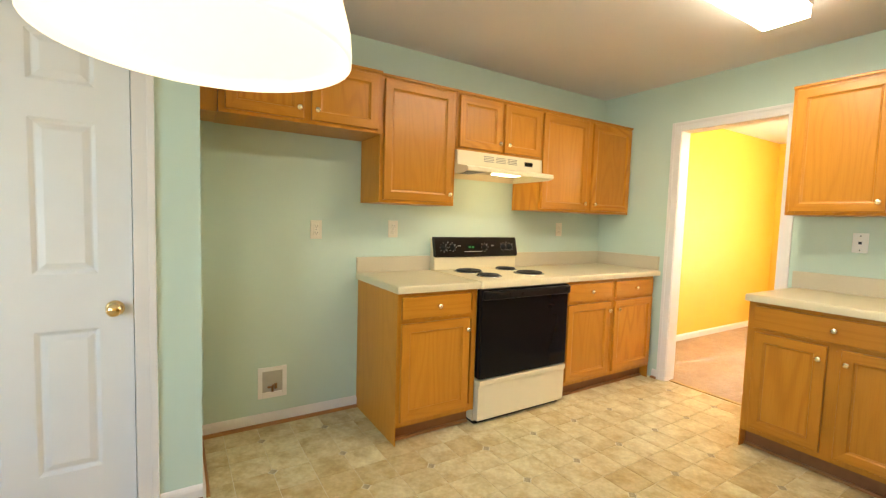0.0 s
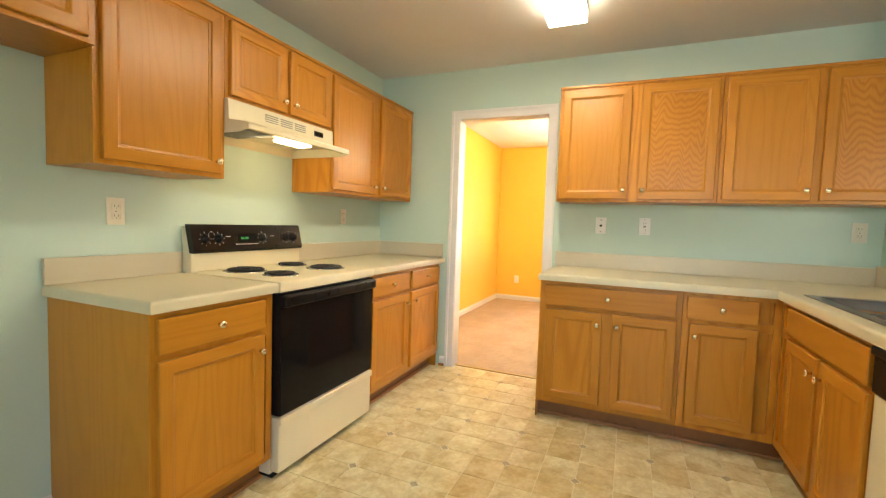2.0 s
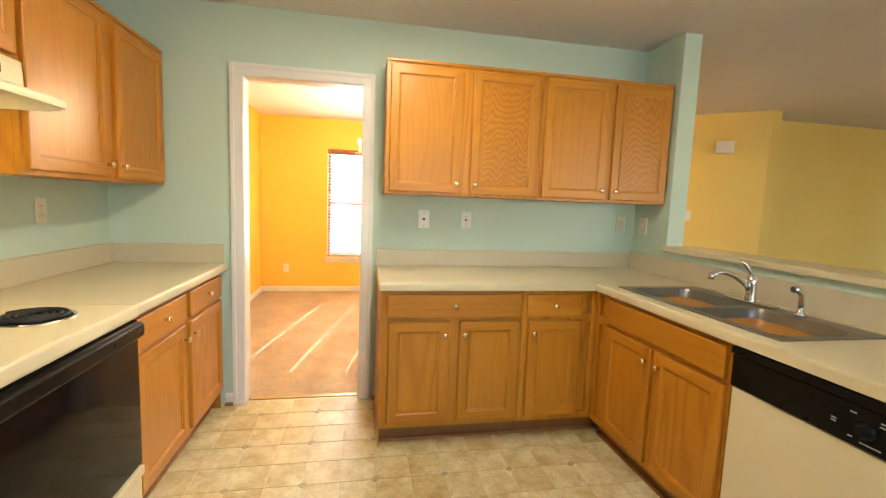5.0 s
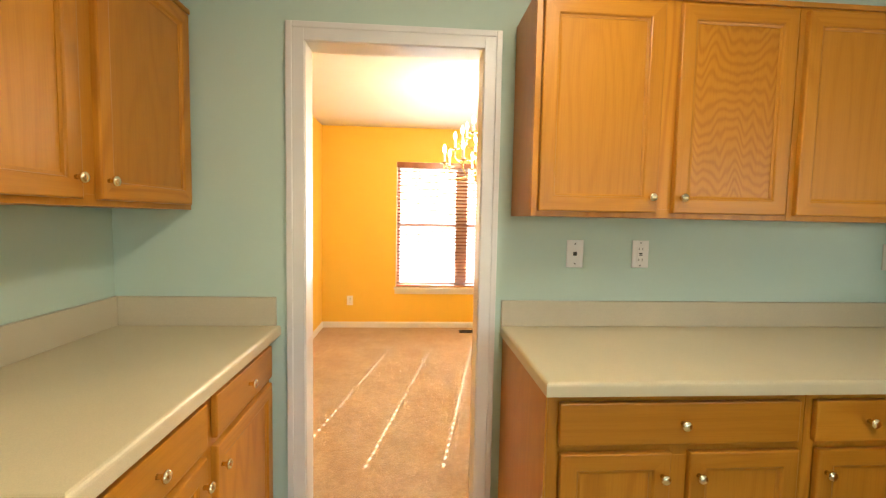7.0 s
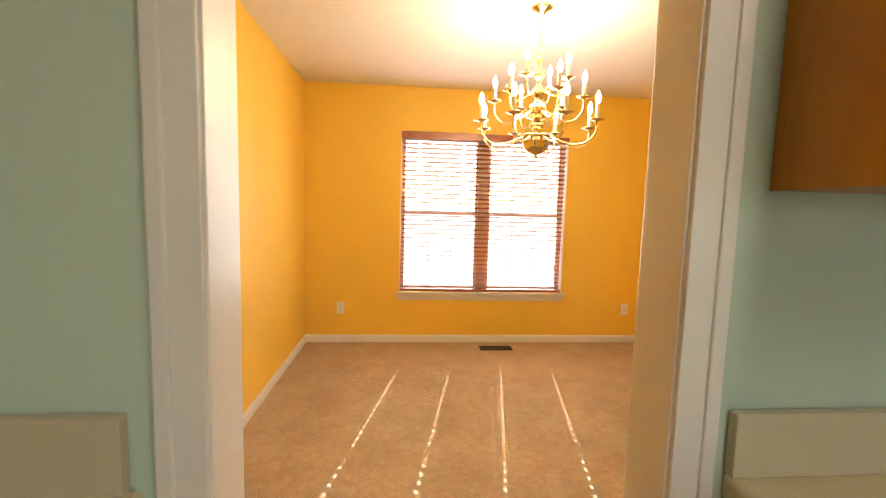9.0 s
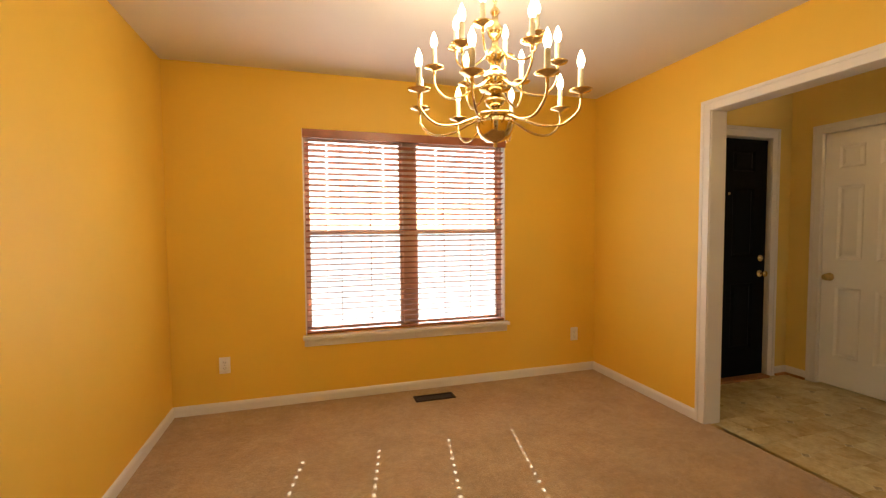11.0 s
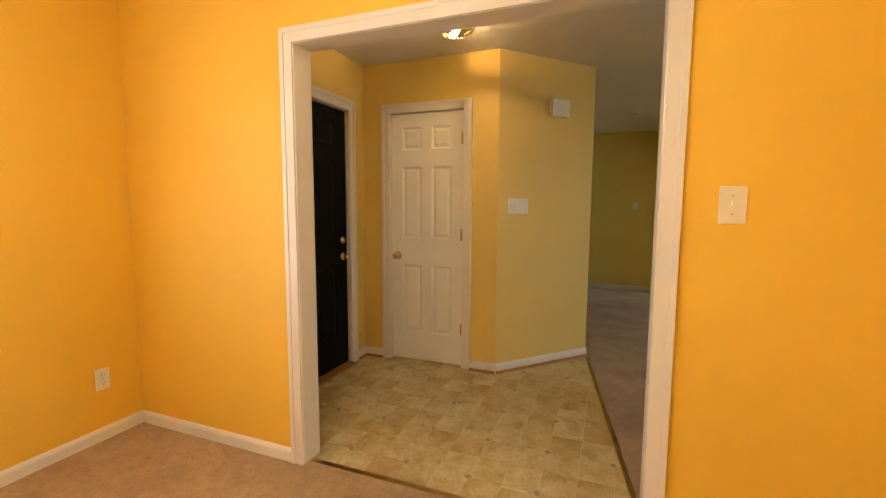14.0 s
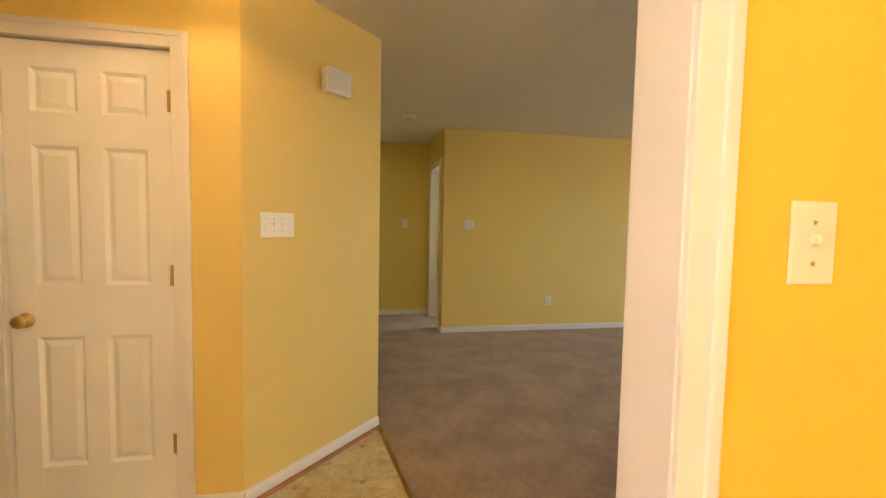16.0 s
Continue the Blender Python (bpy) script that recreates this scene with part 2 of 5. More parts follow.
CARPET = carpet_mat("beige_carpet", (0.425, 0.280, 0.136), (0.505, 0.347, 0.180))
CARPET2 = carpet_mat("taupe_carpet", (0.315, 0.198, 0.098), (0.45, 0.295, 0.155))
VINYL = vinyl("stone_print_vinyl")
GROUT = paint("cream_vinyl_joint", (0.68, 0.62, 0.45), 0.45, 0.08, 6, 120, 0.05)
DIAMOND = paint("grey_green_vinyl_inset", (0.36, 0.30, 0.185), 0.4, 0.25, 30, 120, 0.05)
CANDLE = paint("cream_candle_sleeve", (0.80, 0.73, 0.55), 0.5, 0.04, 12, 100, 0.02)
# white sashes, with their backlit shade put into the colour
SASH = paint("shade_toned_sash_paint", (0.44, 0.31, 0.235), 0.4, 0.05, 5, 90, 0.0)
GLASS = glass_mat("clear_glass")
LAWN = paint("sunlit_ground", (0.34, 0.33, 0.26), 0.9, 0.3, 0.6, 30, 0.3)
FLUOR = glow("lit_acrylic_diffuser", (1.0, 0.90, 0.68), 3.6)
FLUORSIDE = glow("lit_acrylic_edge", (1.0, 0.88, 0.66), 1.25)
SHADE = glow("lit_milk_glass", (1.0, 0.76, 0.46), 0.14)
FLAME = glow("lit_candle_bulb", (1.0, 0.82, 0.55), 5.0)
FLAME.cycles.emission_sampling = "NONE"
HOODLAMP = glow("lit_hood_lens", (1.0, 0.78, 0.46), 2.3)
FOYGLASS = glow("lit_warm_bulb", (1.0, 0.74, 0.38), 6.0)
FOYGLASS.cycles.emission_sampling = "NONE"
GREENLED = glow("green_clock_digits", (0.05, 1.0, 0.2), 0.05, (0.02, 0.05, 0.02))
BUTTON = paint("grey_panel_button", (0.12, 0.115, 0.105), 0.45, 0.05, 30, 100, 0.0)
INK = paint("pale_panel_print", (0.45, 0.44, 0.42), 0.5, 0.05, 30, 100, 0.0)
COPPER = paint("aged_copper_valve", (0.35, 0.20, 0.10), 0.35, 0.2, 20, 100, 0.05, 1.0)


# ---- building blocks ----
def add_box(bm, a, b, bev=0.0, seg=2):
    x0, y0, z0 = (min(p, q) for p, q in zip(a, b))
    x1, y1, z1 = (max(p, q) for p, q in zip(a, b))
    vs = [bm.verts.new(p) for p in ((x0, y0, z0), (x1, y0, z0), (x1, y1, z0), (x0, y1, z0), (x0, y0, z1), (x1, y0, z1), (x1, y1, z1), (x0, y1, z1))]
    fs = [bm.faces.new([vs[i] for i in f]) for f in ((3, 2, 1, 0), (4, 5, 6, 7), (0, 1, 5, 4), (1, 2, 6, 5), (2, 3, 7, 6), (3, 0, 4, 7))]
    if bev:
        es = list({e for f in fs for e in f.edges})
        bmesh.ops.bevel(bm, geom=es, offset=bev, segments=seg, affect="EDGES", profile=0.6)
    return fs


def box(a, b, bev=0.0, seg=2):
    bm = bmesh.new()
    add_box(bm, a, b, bev, seg)
    return bm


def boxes(*pairs, bev=0.0):
    bm = bmesh.new()
    for a, b in pairs:
        add_box(bm, a, b, bev)
    return bm


def add_lathe(bm, profile, m=None, n=24):
    """Turns (radius, height) pairs about z."""
    m = m or Matrix()
    rings = []
    for r, z in profile:
        if r < 1e-5:
            rings.append([bm.verts.new(m @ Vector((0, 0, z)))])
        else:
            rings.append([bm.verts.new(m @ Vector((r * math.cos(6.2831853 * k / n), r * math.sin(6.2831853 * k / n), z))) for k in range(n)])
    for p, q in zip(rings, rings[1:]):
        for k in range(n):
            j = (k + 1) % n
            if len(p) == 1 and len(q) > 1:
                f = bm.faces.new((p[0], q[j], q[k]))
            elif len(q) == 1 and len(p) > 1:
                f = bm.faces.new((p[k], p[j], q[0]))
            elif len(p) > 1:
                f = bm.faces.new((p[k], p[j], q[j], q[k]))
            else:
                continue
            f.smooth = True
    return bm


def lathe(profile, m=None, n=24):
    return add_lathe(bmesh.new(), profile, m, n)


def add_tube(bm, pts, r, n=10, closed=False):
    """A round bar along a line of points."""
    pts = [Vector(p) for p in pts]
    rings = []
    side = None
    cnt = len(pts)
    for i, p in enumerate(pts):
        a = pts[(i - 1) % cnt] if closed or i > 0 else p
        b = pts[(i + 1) % cnt] if closed or i < cnt - 1 else p
        d = (b - a).normalized()
        if side is None:
            side = d.orthogonal().normalized()
        side = (side - d * side.dot(d)).normalized()
        up = d.cross(side)
        rr = r[i] if isinstance(r, (list, tuple)) else r
        rings.append([bm.verts.new(p + rr * (math.cos(6.2831853 * k / n) * side + math.sin(6.2831853 * k / n) * up)) for k in range(n)])
    pairs = list(zip(rings, rings[1:])) + ([(rings[-1], rings[0])] if closed else [])
    for p, q in pairs:
        for k in range(n):
            f = bm.faces.new((p[k], p[(k + 1) % n], q[(k + 1) % n], q[k]))
            f.smooth = True
    if not closed:
        bm.faces.new(rings[0][::-1])
        bm.faces.new(rings[-1])
    return bm


def tube(pts, r, n=10, closed=False):
    return add_tube(bmesh.new(), pts, r, n, closed)


def mesh_of(name, bm, material):
    me = bpy.data.meshes.new(name)
    bmesh.ops.recalc_face_normals(bm, faces=bm.faces)
    bm.to_mesh(me)
    bm.free()
    me.materials.append(material)
    return me


def part(name, bm, material, parent, label=""):
    ob = new(name, mesh_of(name, bm, material))
    ob.parent = parent
    if label:
        tagged(ob, label)
    return ob


def thing(name, m, label, category, group="", kind=""):
    ob = new(name)
    ob.empty_display_size = 0.1
    ob.matrix_world = m
    return tagged(ob, label, category, group, kind)


def solid(name, bm, material, label, category, kind="", group=""):
    return tagged(new(name, mesh_of(name, bm, material)), label, category, group, kind)


def setting(name, bm, material, label="", category="wall"):
    return solid(name, bm, material, label or name.replace("_", " "), category, "structure")


WEST, NORTH, EAST = 90, 0, -90  # turn of a thing whose back is to that wall

# ---- plan ----
H = 2.44          # ceiling
KE0, KE1 = 3.41, 3.53   # half wall between kitchen and living room
DX0, DX1, DY0, DY1 = 0.08, 3.47, 0.115, 3.52   # dining room
DW = 0.115        # partition
SOUTH = -5.6
FX, FY = 5.0, 2.91      # foyer: closet wall, front wall

# ---- walls ----
def wall(name, pairs, mat, label, cat="wall"):
    return setting(name, boxes(*pairs), mat, label, cat)


# doorway wall, kitchen skin and dining skin back to back
OX0, OX1, OH = 0.738, 1.459, 2.05
wall("wall_kitchen_north", [((-0.12, 0, 0), (OX0, 0.057, H)), ((OX1, 0, 0), (KE1, 0.057, H)), ((OX0, 0, OH), (OX1, 0.057, H))], MINT, "mint painted kitchen wall with a cased doorway")
wall("wall_dining_south", [((-0.04, 0.058, 0), (OX0, DY0, H)), ((OX1, 0.058, 0), (DX1 + DW, DY0, H)), ((OX0, 0.058, OH), (OX1, DY0, H))], ORANGE, "golden painted dining room wall around the doorway")
wall("wall_kitchen_west", [((-0.12, -3.35, 0), (0, 0, H))], MINT, "mint painted wall behind the range")
wall("wall_pantry", [((-0.12, -3.47, 0), (0.6, -3.35, H)), ((0.48, -3.58, 0), (0.6, -3.47, H)), ((0.48, -4.32, 2.05), (0.6, -3.58, H)), ((0.48, SOUTH, 0), (0.6, -4.32, H))], MINT, "mint painted pantry wall with a door opening")
wall("wall_south", [((0.48, SOUTH - 0.12, 0), (1.75, SOUTH, H)), ((3.45, SOUTH - 0.12, 0), (5.0, SOUTH, H)), ((7.4, SOUTH - 0.12, 0), (9.3, SOUTH, H)),
                    ((1.75, SOUTH - 0.12, 0), (3.45, SOUTH, 0.65)), ((1.75, SOUTH - 0.12, 2.05), (3.45, SOUTH, H)),
                    ((5.0, SOUTH - 0.12, 0), (7.4, SOUTH, 0.45)), ((5.0, SOUTH - 0.12, 2.25), (7.4, SOUTH, H))], LEMON, "plain painted back wall with window openings")
wall("wall_post", [((KE0, -0.36, 0), (KE1, 0, H))], MINT, "mint painted end post beside the pass-through")
wall("wall_half", [((KE0, -2.85, 0), (KE1, -0.36, 1.075))], MINT, "low mint half wall behind the sink counter")
setting("bar_ledge", box((KE0 - 0.035, -2.9, 1.076), (KE1 + 0.11, -0.362, 1.112), 0.008), TOP, "beige laminate bar ledge on the half wall", "ledge")
# dining room
wall("wall_dining_west", [((DX0 - 0.12, DY0, 0), (DX0, DY1, H))], ORANGE, "golden painted dining room side wall")
WX0, WX1, WZ0, WZ1 = 0.968, 2.588, 0.51, 2.035
wall("wall_dining_north", [((DX0 - 0.12, DY1, 0), (WX0, DY1 + 0.14, H)), ((WX1, DY1, 0), (DX1 + 0.058, DY1 + 0.14, H)), ((WX0, DY1, 0), (WX1, DY1 + 0.14, WZ0)), ((WX0, DY1, WZ1), (WX1, DY1 + 0.14, H))], ORANGE, "golden painted window wall")
FO0, FO1, FOH = 0.797, 2.345, 2.04   # opening to the foyer
wall("wall_dining_east", [((DX1, DY0, 0), (DX1 + 0.057, FO0, H)), ((DX1, FO1, 0), (DX1 + 0.057, DY1, H)), ((DX1, FO0, FOH), (DX1 + 0.057, FO1, H))], ORANGE, "golden painted wall with a wide cased opening")
wall("wall_foyer_west", [((DX1 + 0.058, 0.058, 0), (DX1 + DW, FO0, H)), ((DX1 + 0.058, FO1, 0), (DX1 + DW, FY, H)), ((DX1 + 0.058, FO0, FOH), (DX1 + DW, FO1, H))], LEMON, "yellow painted foyer side of the opening")
# foyer
BX0, BX1 = 3.86, 4.775   # front door opening
wall("wall_foyer_north", [((DX1 + 0.058, FY, 0), (BX0, FY + 0.14, H)), ((BX1, FY, 0), (FX + 0.12, FY + 0.14, H)), ((BX0, FY, 2.045), (BX1, FY + 0.14, H))], LEMON, "yellow painted wall around the front door")
CY0, CY1 = 2.025, 2.67   # closet door opening
wall("wall_foyer_east", [((FX, 1.755, 0), (FX + 0.12, CY0, H)), ((FX, CY1, 0), (FX + 0.12, FY, H)), ((FX, CY0, 2.045), (FX + 0.12, CY1, H))], LEMON, "yellow painted closet wall")
bm = bmesh.new()
pa, pb = Vector((FX, 1.755, 0)), Vector((5.695, 1.12, 0))
nrm = Vector((pb.y - pa.y, -(pb.x - pa.x), 0)).normalized() * -0.12
vs = [bm.verts.new(p + Vector((0, 0, z))) for z in (0, H) for p in (pa, pb, pb + nrm, pa + nrm)]
for f in ((0, 1, 2, 3), (7, 6, 5, 4), (0, 4, 5, 1), (1, 5, 6, 2), (2, 6, 7, 3), (3, 7, 4, 0)):
    bm.faces.new([vs[i] for i in f])
setting("wall_foyer_angled", bm, LEMON, "angled yellow wall with chime and switches")
wall("wall_living_north", [((5.703, 1.126, 0), (5.82, 1.50, H)), ((5.703, 1.50, 0), (9.2, 1.62, H))], LEMON, "yellow painted living room wall")
wall("wall_hall_end", [((9.08, -2.0, 0), (9.2, 1.499, H))], LEMON, "yellow wall at the end of the hall")
wall("wall_living_east", [((8.0, SOUTH, 0), (8.12, 0.15, H))], LEMON, "long yellow living room wall")
wall("wall_hall_south", [((8.0, 0.15, 0), (8.25, 0.27, H)), ((8.93, 0.15, 0), (9.08, 0.27, H)), ((8.25, 0.15, 2.05), (8.93, 0.27, H))], LEMON, "yellow hall wall with a doorway")
wall("wall_bedroom_south", [((8.12, -2.0, 0), (9.08, -1.9, H))], LEMON, "plain wall of the room beyond the hall")
# unseen closet and pantry shells, added so outdoor light cannot leak round the doors
wall("wall_closet", [((FX + 0.72, 1.76, 0), (FX + 0.84, 3.05, H)), ((FX + 0.12, 1.88, 0), (FX + 0.72, 1.98, H)), ((FX + 0.12, FY + 0.02, 0), (FX + 0.72, FY + 0.14, H))], LEMON, "unseen closet walls added to keep outdoor light from the door gaps")
wall("wall_pantry_back", [((-0.24, SOUTH, 0), (-0.12, -3.35, H)), ((-0.12, SOUTH - 0.12, 0), (0.48, SOUTH, H))], MINT, "unseen pantry walls added to keep outdoor light from the door gaps")
setting("floor_closet", box((FX, 1.76, -0.1), (FX + 0.84, 3.05, -0.004)), CARPET2, "carpet inside the closet", "carpet")
# ceilings and floors
setting("ceiling", boxes(((-0.12, SOUTH - 0.12, H), (9.3, 0.057, H + 0.1)), ((DX1 + 0.058, 0.058, H), (9.3, 3.1, H + 0.1)), ((-0.12, 0.058, H), (DX1 + 0.057, 3.7, H + 0.1))), CEIL, "flat off-white painted ceiling", "ceiling")
setting("floor_dining", box((DX0 - 0.1, 0.06, -0.1), (3.515, DY1 + 0.1, 0.004)), CARPET, "beige cut pile carpet", "carpet")
bm = bmesh.new()
lo = [(3.531, SOUTH), (9.3, SOUTH), (9.3, 1.6), (5.70, 1.6), (5.69, 1.108), (3.56, 0.769), (3.531, 0.769)]
hi = [bm.verts.new((x, y, 0.004)) for x, y in lo]
lo = [bm.verts.new((x, y, -0.1)) for x, y in lo]
bm.faces.new(hi), bm.faces.new(lo[::-1])
for k in range(7):
    bm.faces.new((lo[k], lo[(k + 1) % 7], hi[(k + 1) % 7], hi[k]))
setting("floor_living", bm, CARPET2, "taupe carpet with traffic marks", "carpet")
floor_kitchen = setting("floor_kitchen", box((-0.1, SOUTH, -0.1), (KE1, 0.06, -0.0015)), GROUT, "stone-print vinyl floor in beige squares with small insets", "floor")
bm = bmesh.new()
fo = [(3.517, 0.76), (5.69, 1.105), (5.0, 1.755), (5.0, 2.92), (3.517, 2.92)]
lo = [bm.verts.new((x, y, -0.05)) for x, y in fo]
hi = [bm.verts.new((x, y, -0.0015)) for x, y in fo]
bm.faces.new(hi), bm.faces.new(lo[::-1])
for k in range(5):
    bm.faces.new((lo[k], lo[(k + 1) % 5], hi[(k + 1) % 5], hi[k]))
floor_foyer = setting("floor_foyer", bm, GROUT, "stone-print vinyl floor of the entrance", "floor")
setting("ground", box((-400, -400, -0.7), (400, 400, -0.5)), LAWN, "sunlit ground outside", "ground")


# ---- trim ----
def run(a, b, prof, z=0.0):
    """A moulding with a (depth, height) outline along a wall foot from a to b; the room is on the right of a -> b."""
    a, b = Vector((*a, z)), Vector((*b, z))
    d = (b - a).normalized()
    n = Vector((d.y, -d.x, 0))
    bm = bmesh.new()
    ra = [bm.verts.new(a + n * p + Vector((0, 0, q))) for p, q in prof]
    rb = [bm.verts.new(b + n * p + Vector((0, 0, q))) for p, q in prof]
    k = len(prof)
    for i in range(k):
        bm.faces.new((ra[i], rb[i], rb[(i + 1) % k], ra[(i + 1) % k]))
    bm.faces.new(ra), bm.faces.new(rb[::-1])
    return bm


BASE = [(0, 0), (0.013, 0), (0.013, 0.052), (0.010, 0.062), (0.005, 0.070), (0, 0.074)]
QUARTER = [(0.0135, 0), (0.031, 0), (0.030, 0.007), (0.025, 0.014), (0.0135, 0.018)]
for a, b in [((DX0, DY0), (DX0, DY1)), ((DX0, DY1), (DX1, DY1)), ((DX1, DY1), (DX1, 2.40)), ((DX1, 0.735), (DX1, DY0)), ((DX1, DY0), (1.545, DY0)), ((0.675, DY0), (DX0, DY0)),
             ((5.82, 1.50), (9.08, 1.50)), ((9.08, 1.50), (9.08, 0.27)), ((9.0, 0.27), (8.99, 0.27)), ((8.19, 0.27), (8.0, 0.27)), ((8.0, 0.27), (8.0, SOUTH))]:
    setting("baseboard", run(a, b, BASE), TRIM, "white painted baseboard", "baseboard")
for a, b in [((0, -3.35), (0, -2.405)), ((0.6, -3.35), (0, -3.35)), ((0.6, -3.51), (0.6, -3.35)), ((0.625, 0), (0.672, 0)), ((1.547, 0), (1.57, 0)),
             ((4.86, FY), (FX, FY)), ((FX, FY), (FX, 2.735)), ((FX, 1.96), (FX, 1.755)), ((FX, 1.755), (5.695, 1.12))]:
    setting("baseboard", run(a, b, BASE), TRIM, "white painted baseboard with stained shoe moulding", "baseboard")
    setting("shoe_trim", run(a, b, QUARTER), SHOE, "brown stained shoe moulding at the vinyl", "trim")


def cased(name, face, at_, out, u0, u1, top, w=0.07, label="white moulded door casing"):
    """Casing on three sides of an opening in a wall whose face lies at at_ on the axis face."""
    def P(u, z, o):
        return (at_ + o, u, z) if face == "x" else (u, at_ + o, z)
    bm = bmesh.new()
    d1, d2 = out * 0.012, out * 0.017
    for (ua, ub, za, zb) in ((u0 - w, u0 + 0.004, 0, top + w), (u1 - 0.004, u1 + w, 0, top + w), (u0 + 0.004, u1 - 0.004, top - 0.004, top + w)):
        add_box(bm, P(ua, za, 0), P(ub, zb, d1), 0.002)
    q = w * 0.36
    for (ua, ub, za, zb) in ((u0 - w - 0.001, u0 - w + q, 0, top + w + 0.001), (u1 + w - q, u1 + w + 0.001, 0, top + w + 0.001), (u0 - w + q, u1 + w - q, top + w - q, top + w + 0.001)):
        add_box(bm, P(ua, za, d1 * 0.5), P(ub, zb, d2), 0.004)
    return setting(name, bm, TRIM, label, "trim")


def jamb(name, face, d0, d1, u0, u1, top, t=0.006, label="white painted door jamb lining"):
    def P(u, z, d):
        return (d, u, z) if face == "x" else (u, d, z)
    return setting(name, boxes((P(u0, 0, d0), P(u0 + t, top, d1)), (P(u1 - t, 0, d0), P(u1, top, d1)), (P(u0 + t, top - t, d0), P(u1 - t, top, d1)), bev=0.002), TRIM, label, "trim")


cased("doorway_trim", "y", 0.0, -1, OX0, OX1, OH - 0.002, 0.066)
cased("doorway_trim", "y", DY0, 1, OX0, OX1, OH - 0.002)
jamb("doorway_jamb", "y", -0.002, DY0 + 0.002, OX0 + 0.002, OX1 - 0.002, OH - 0.002)
cased("opening_trim", "x", DX1, -1, FO0, FO1, FOH - 0.002, 0.062, "white moulded casing of the wide opening")
cased("opening_trim", "x", DX1 + DW, 1, FO0, FO1, FOH - 0.002, 0.062, "white moulded casing of the wide opening")
jamb("opening_jamb", "x", DX1 - 0.002, DX1 + DW + 0.002, FO0 + 0.002, FO1 - 0.002, FOH - 0.002)
cased("pantry_trim", "x", 0.6, 1, -4.30, -3.582, 2.045)
jamb("pantry_jamb", "x", 0.482, 0.602, -4.318, -3.582, 2.048)
cased("front_door_trim", "y", FY, -1, BX0, BX1, 2.043, 0.075)
jamb("front_door_jamb", "y", FY - 0.002, FY + 0.14, BX0 + 0.002, BX1 - 0.002, 2.043)
cased("closet_trim", "x", FX, -1, CY0, CY1, 2.043, 0.065)
jamb("closet_jamb", "x", FX - 0.002, FX + 0.12, CY0 + 0.002, CY1 - 0.002, 2.043)
cased("hall_door_trim", "y", 0.27, 1, 8.25, 8.93, 2.045, 0.065)
jamb("hall_door_jamb", "y", 0.148, 0.272, 8.252, 8.928, 2.048)
# strips where floors meet
setting("carpet_strip", box((OX0 + 0.018, 0.042, -0.002), (OX1 - 0.018, 0.075, 0.006), 0.003), BRASSDULL, "brass carpet strip in the doorway", "trim")
setting("carpet_strip", box((3.500, FO0 + 0.018, -0.002), (3.532, FO1 - 0.018, 0.006), 0.003), BRASSDULL, "brass carpet strip in the wide opening", "trim")
bm = run((3.60, 0.775), (5.69, 1.108), [(-0.018, -0.003), (0.018, -0.003), (0.012, 0.006), (-0.012, 0.006)])
setting("carpet_strip", bm, BRASSDULL, "brass strip between vinyl and living room carpet", "trim")
# unseen strips behind the front door, added to block leaking sky light
setting("front_door_stop", boxes(((BX0 + 0.01, FY + 0.060, 0.02), (BX0 + 0.045, FY + 0.078, 2.04)), ((BX1 - 0.045, FY + 0.060, 0.02), (BX1 - 0.01, FY + 0.078, 2.04)), ((BX0 + 0.045, FY + 0.060, 2.0), (BX1 - 0.045, FY + 0.078, 2.04))), TRIM, "unseen white strips added to block sky light at the door gaps", "trim")
setting("threshold", box((BX0 + 0.018, FY - 0.05, 0.0), (BX1 - 0.018, FY + 0.13, 0.022), 0.005), SHOE, "stained wooden front door threshold", "trim")


# ---- doors ----
def knob_mesh(r=0.027, reach=0.055):
    return lathe([(0, 0), (0.032, 0), (0.032, 0.004), (0.026, 0.009), (0.011, 0.012), (0.010, reach * 0.45), (r * 0.6, reach * 0.55), (r, reach * 0.78), (r * 0.92, reach * 0.98), (r * 0.5, reach * 1.08), (0, reach * 1.1)], Matrix.Rotation(radians(90), 4, "X"), 20)


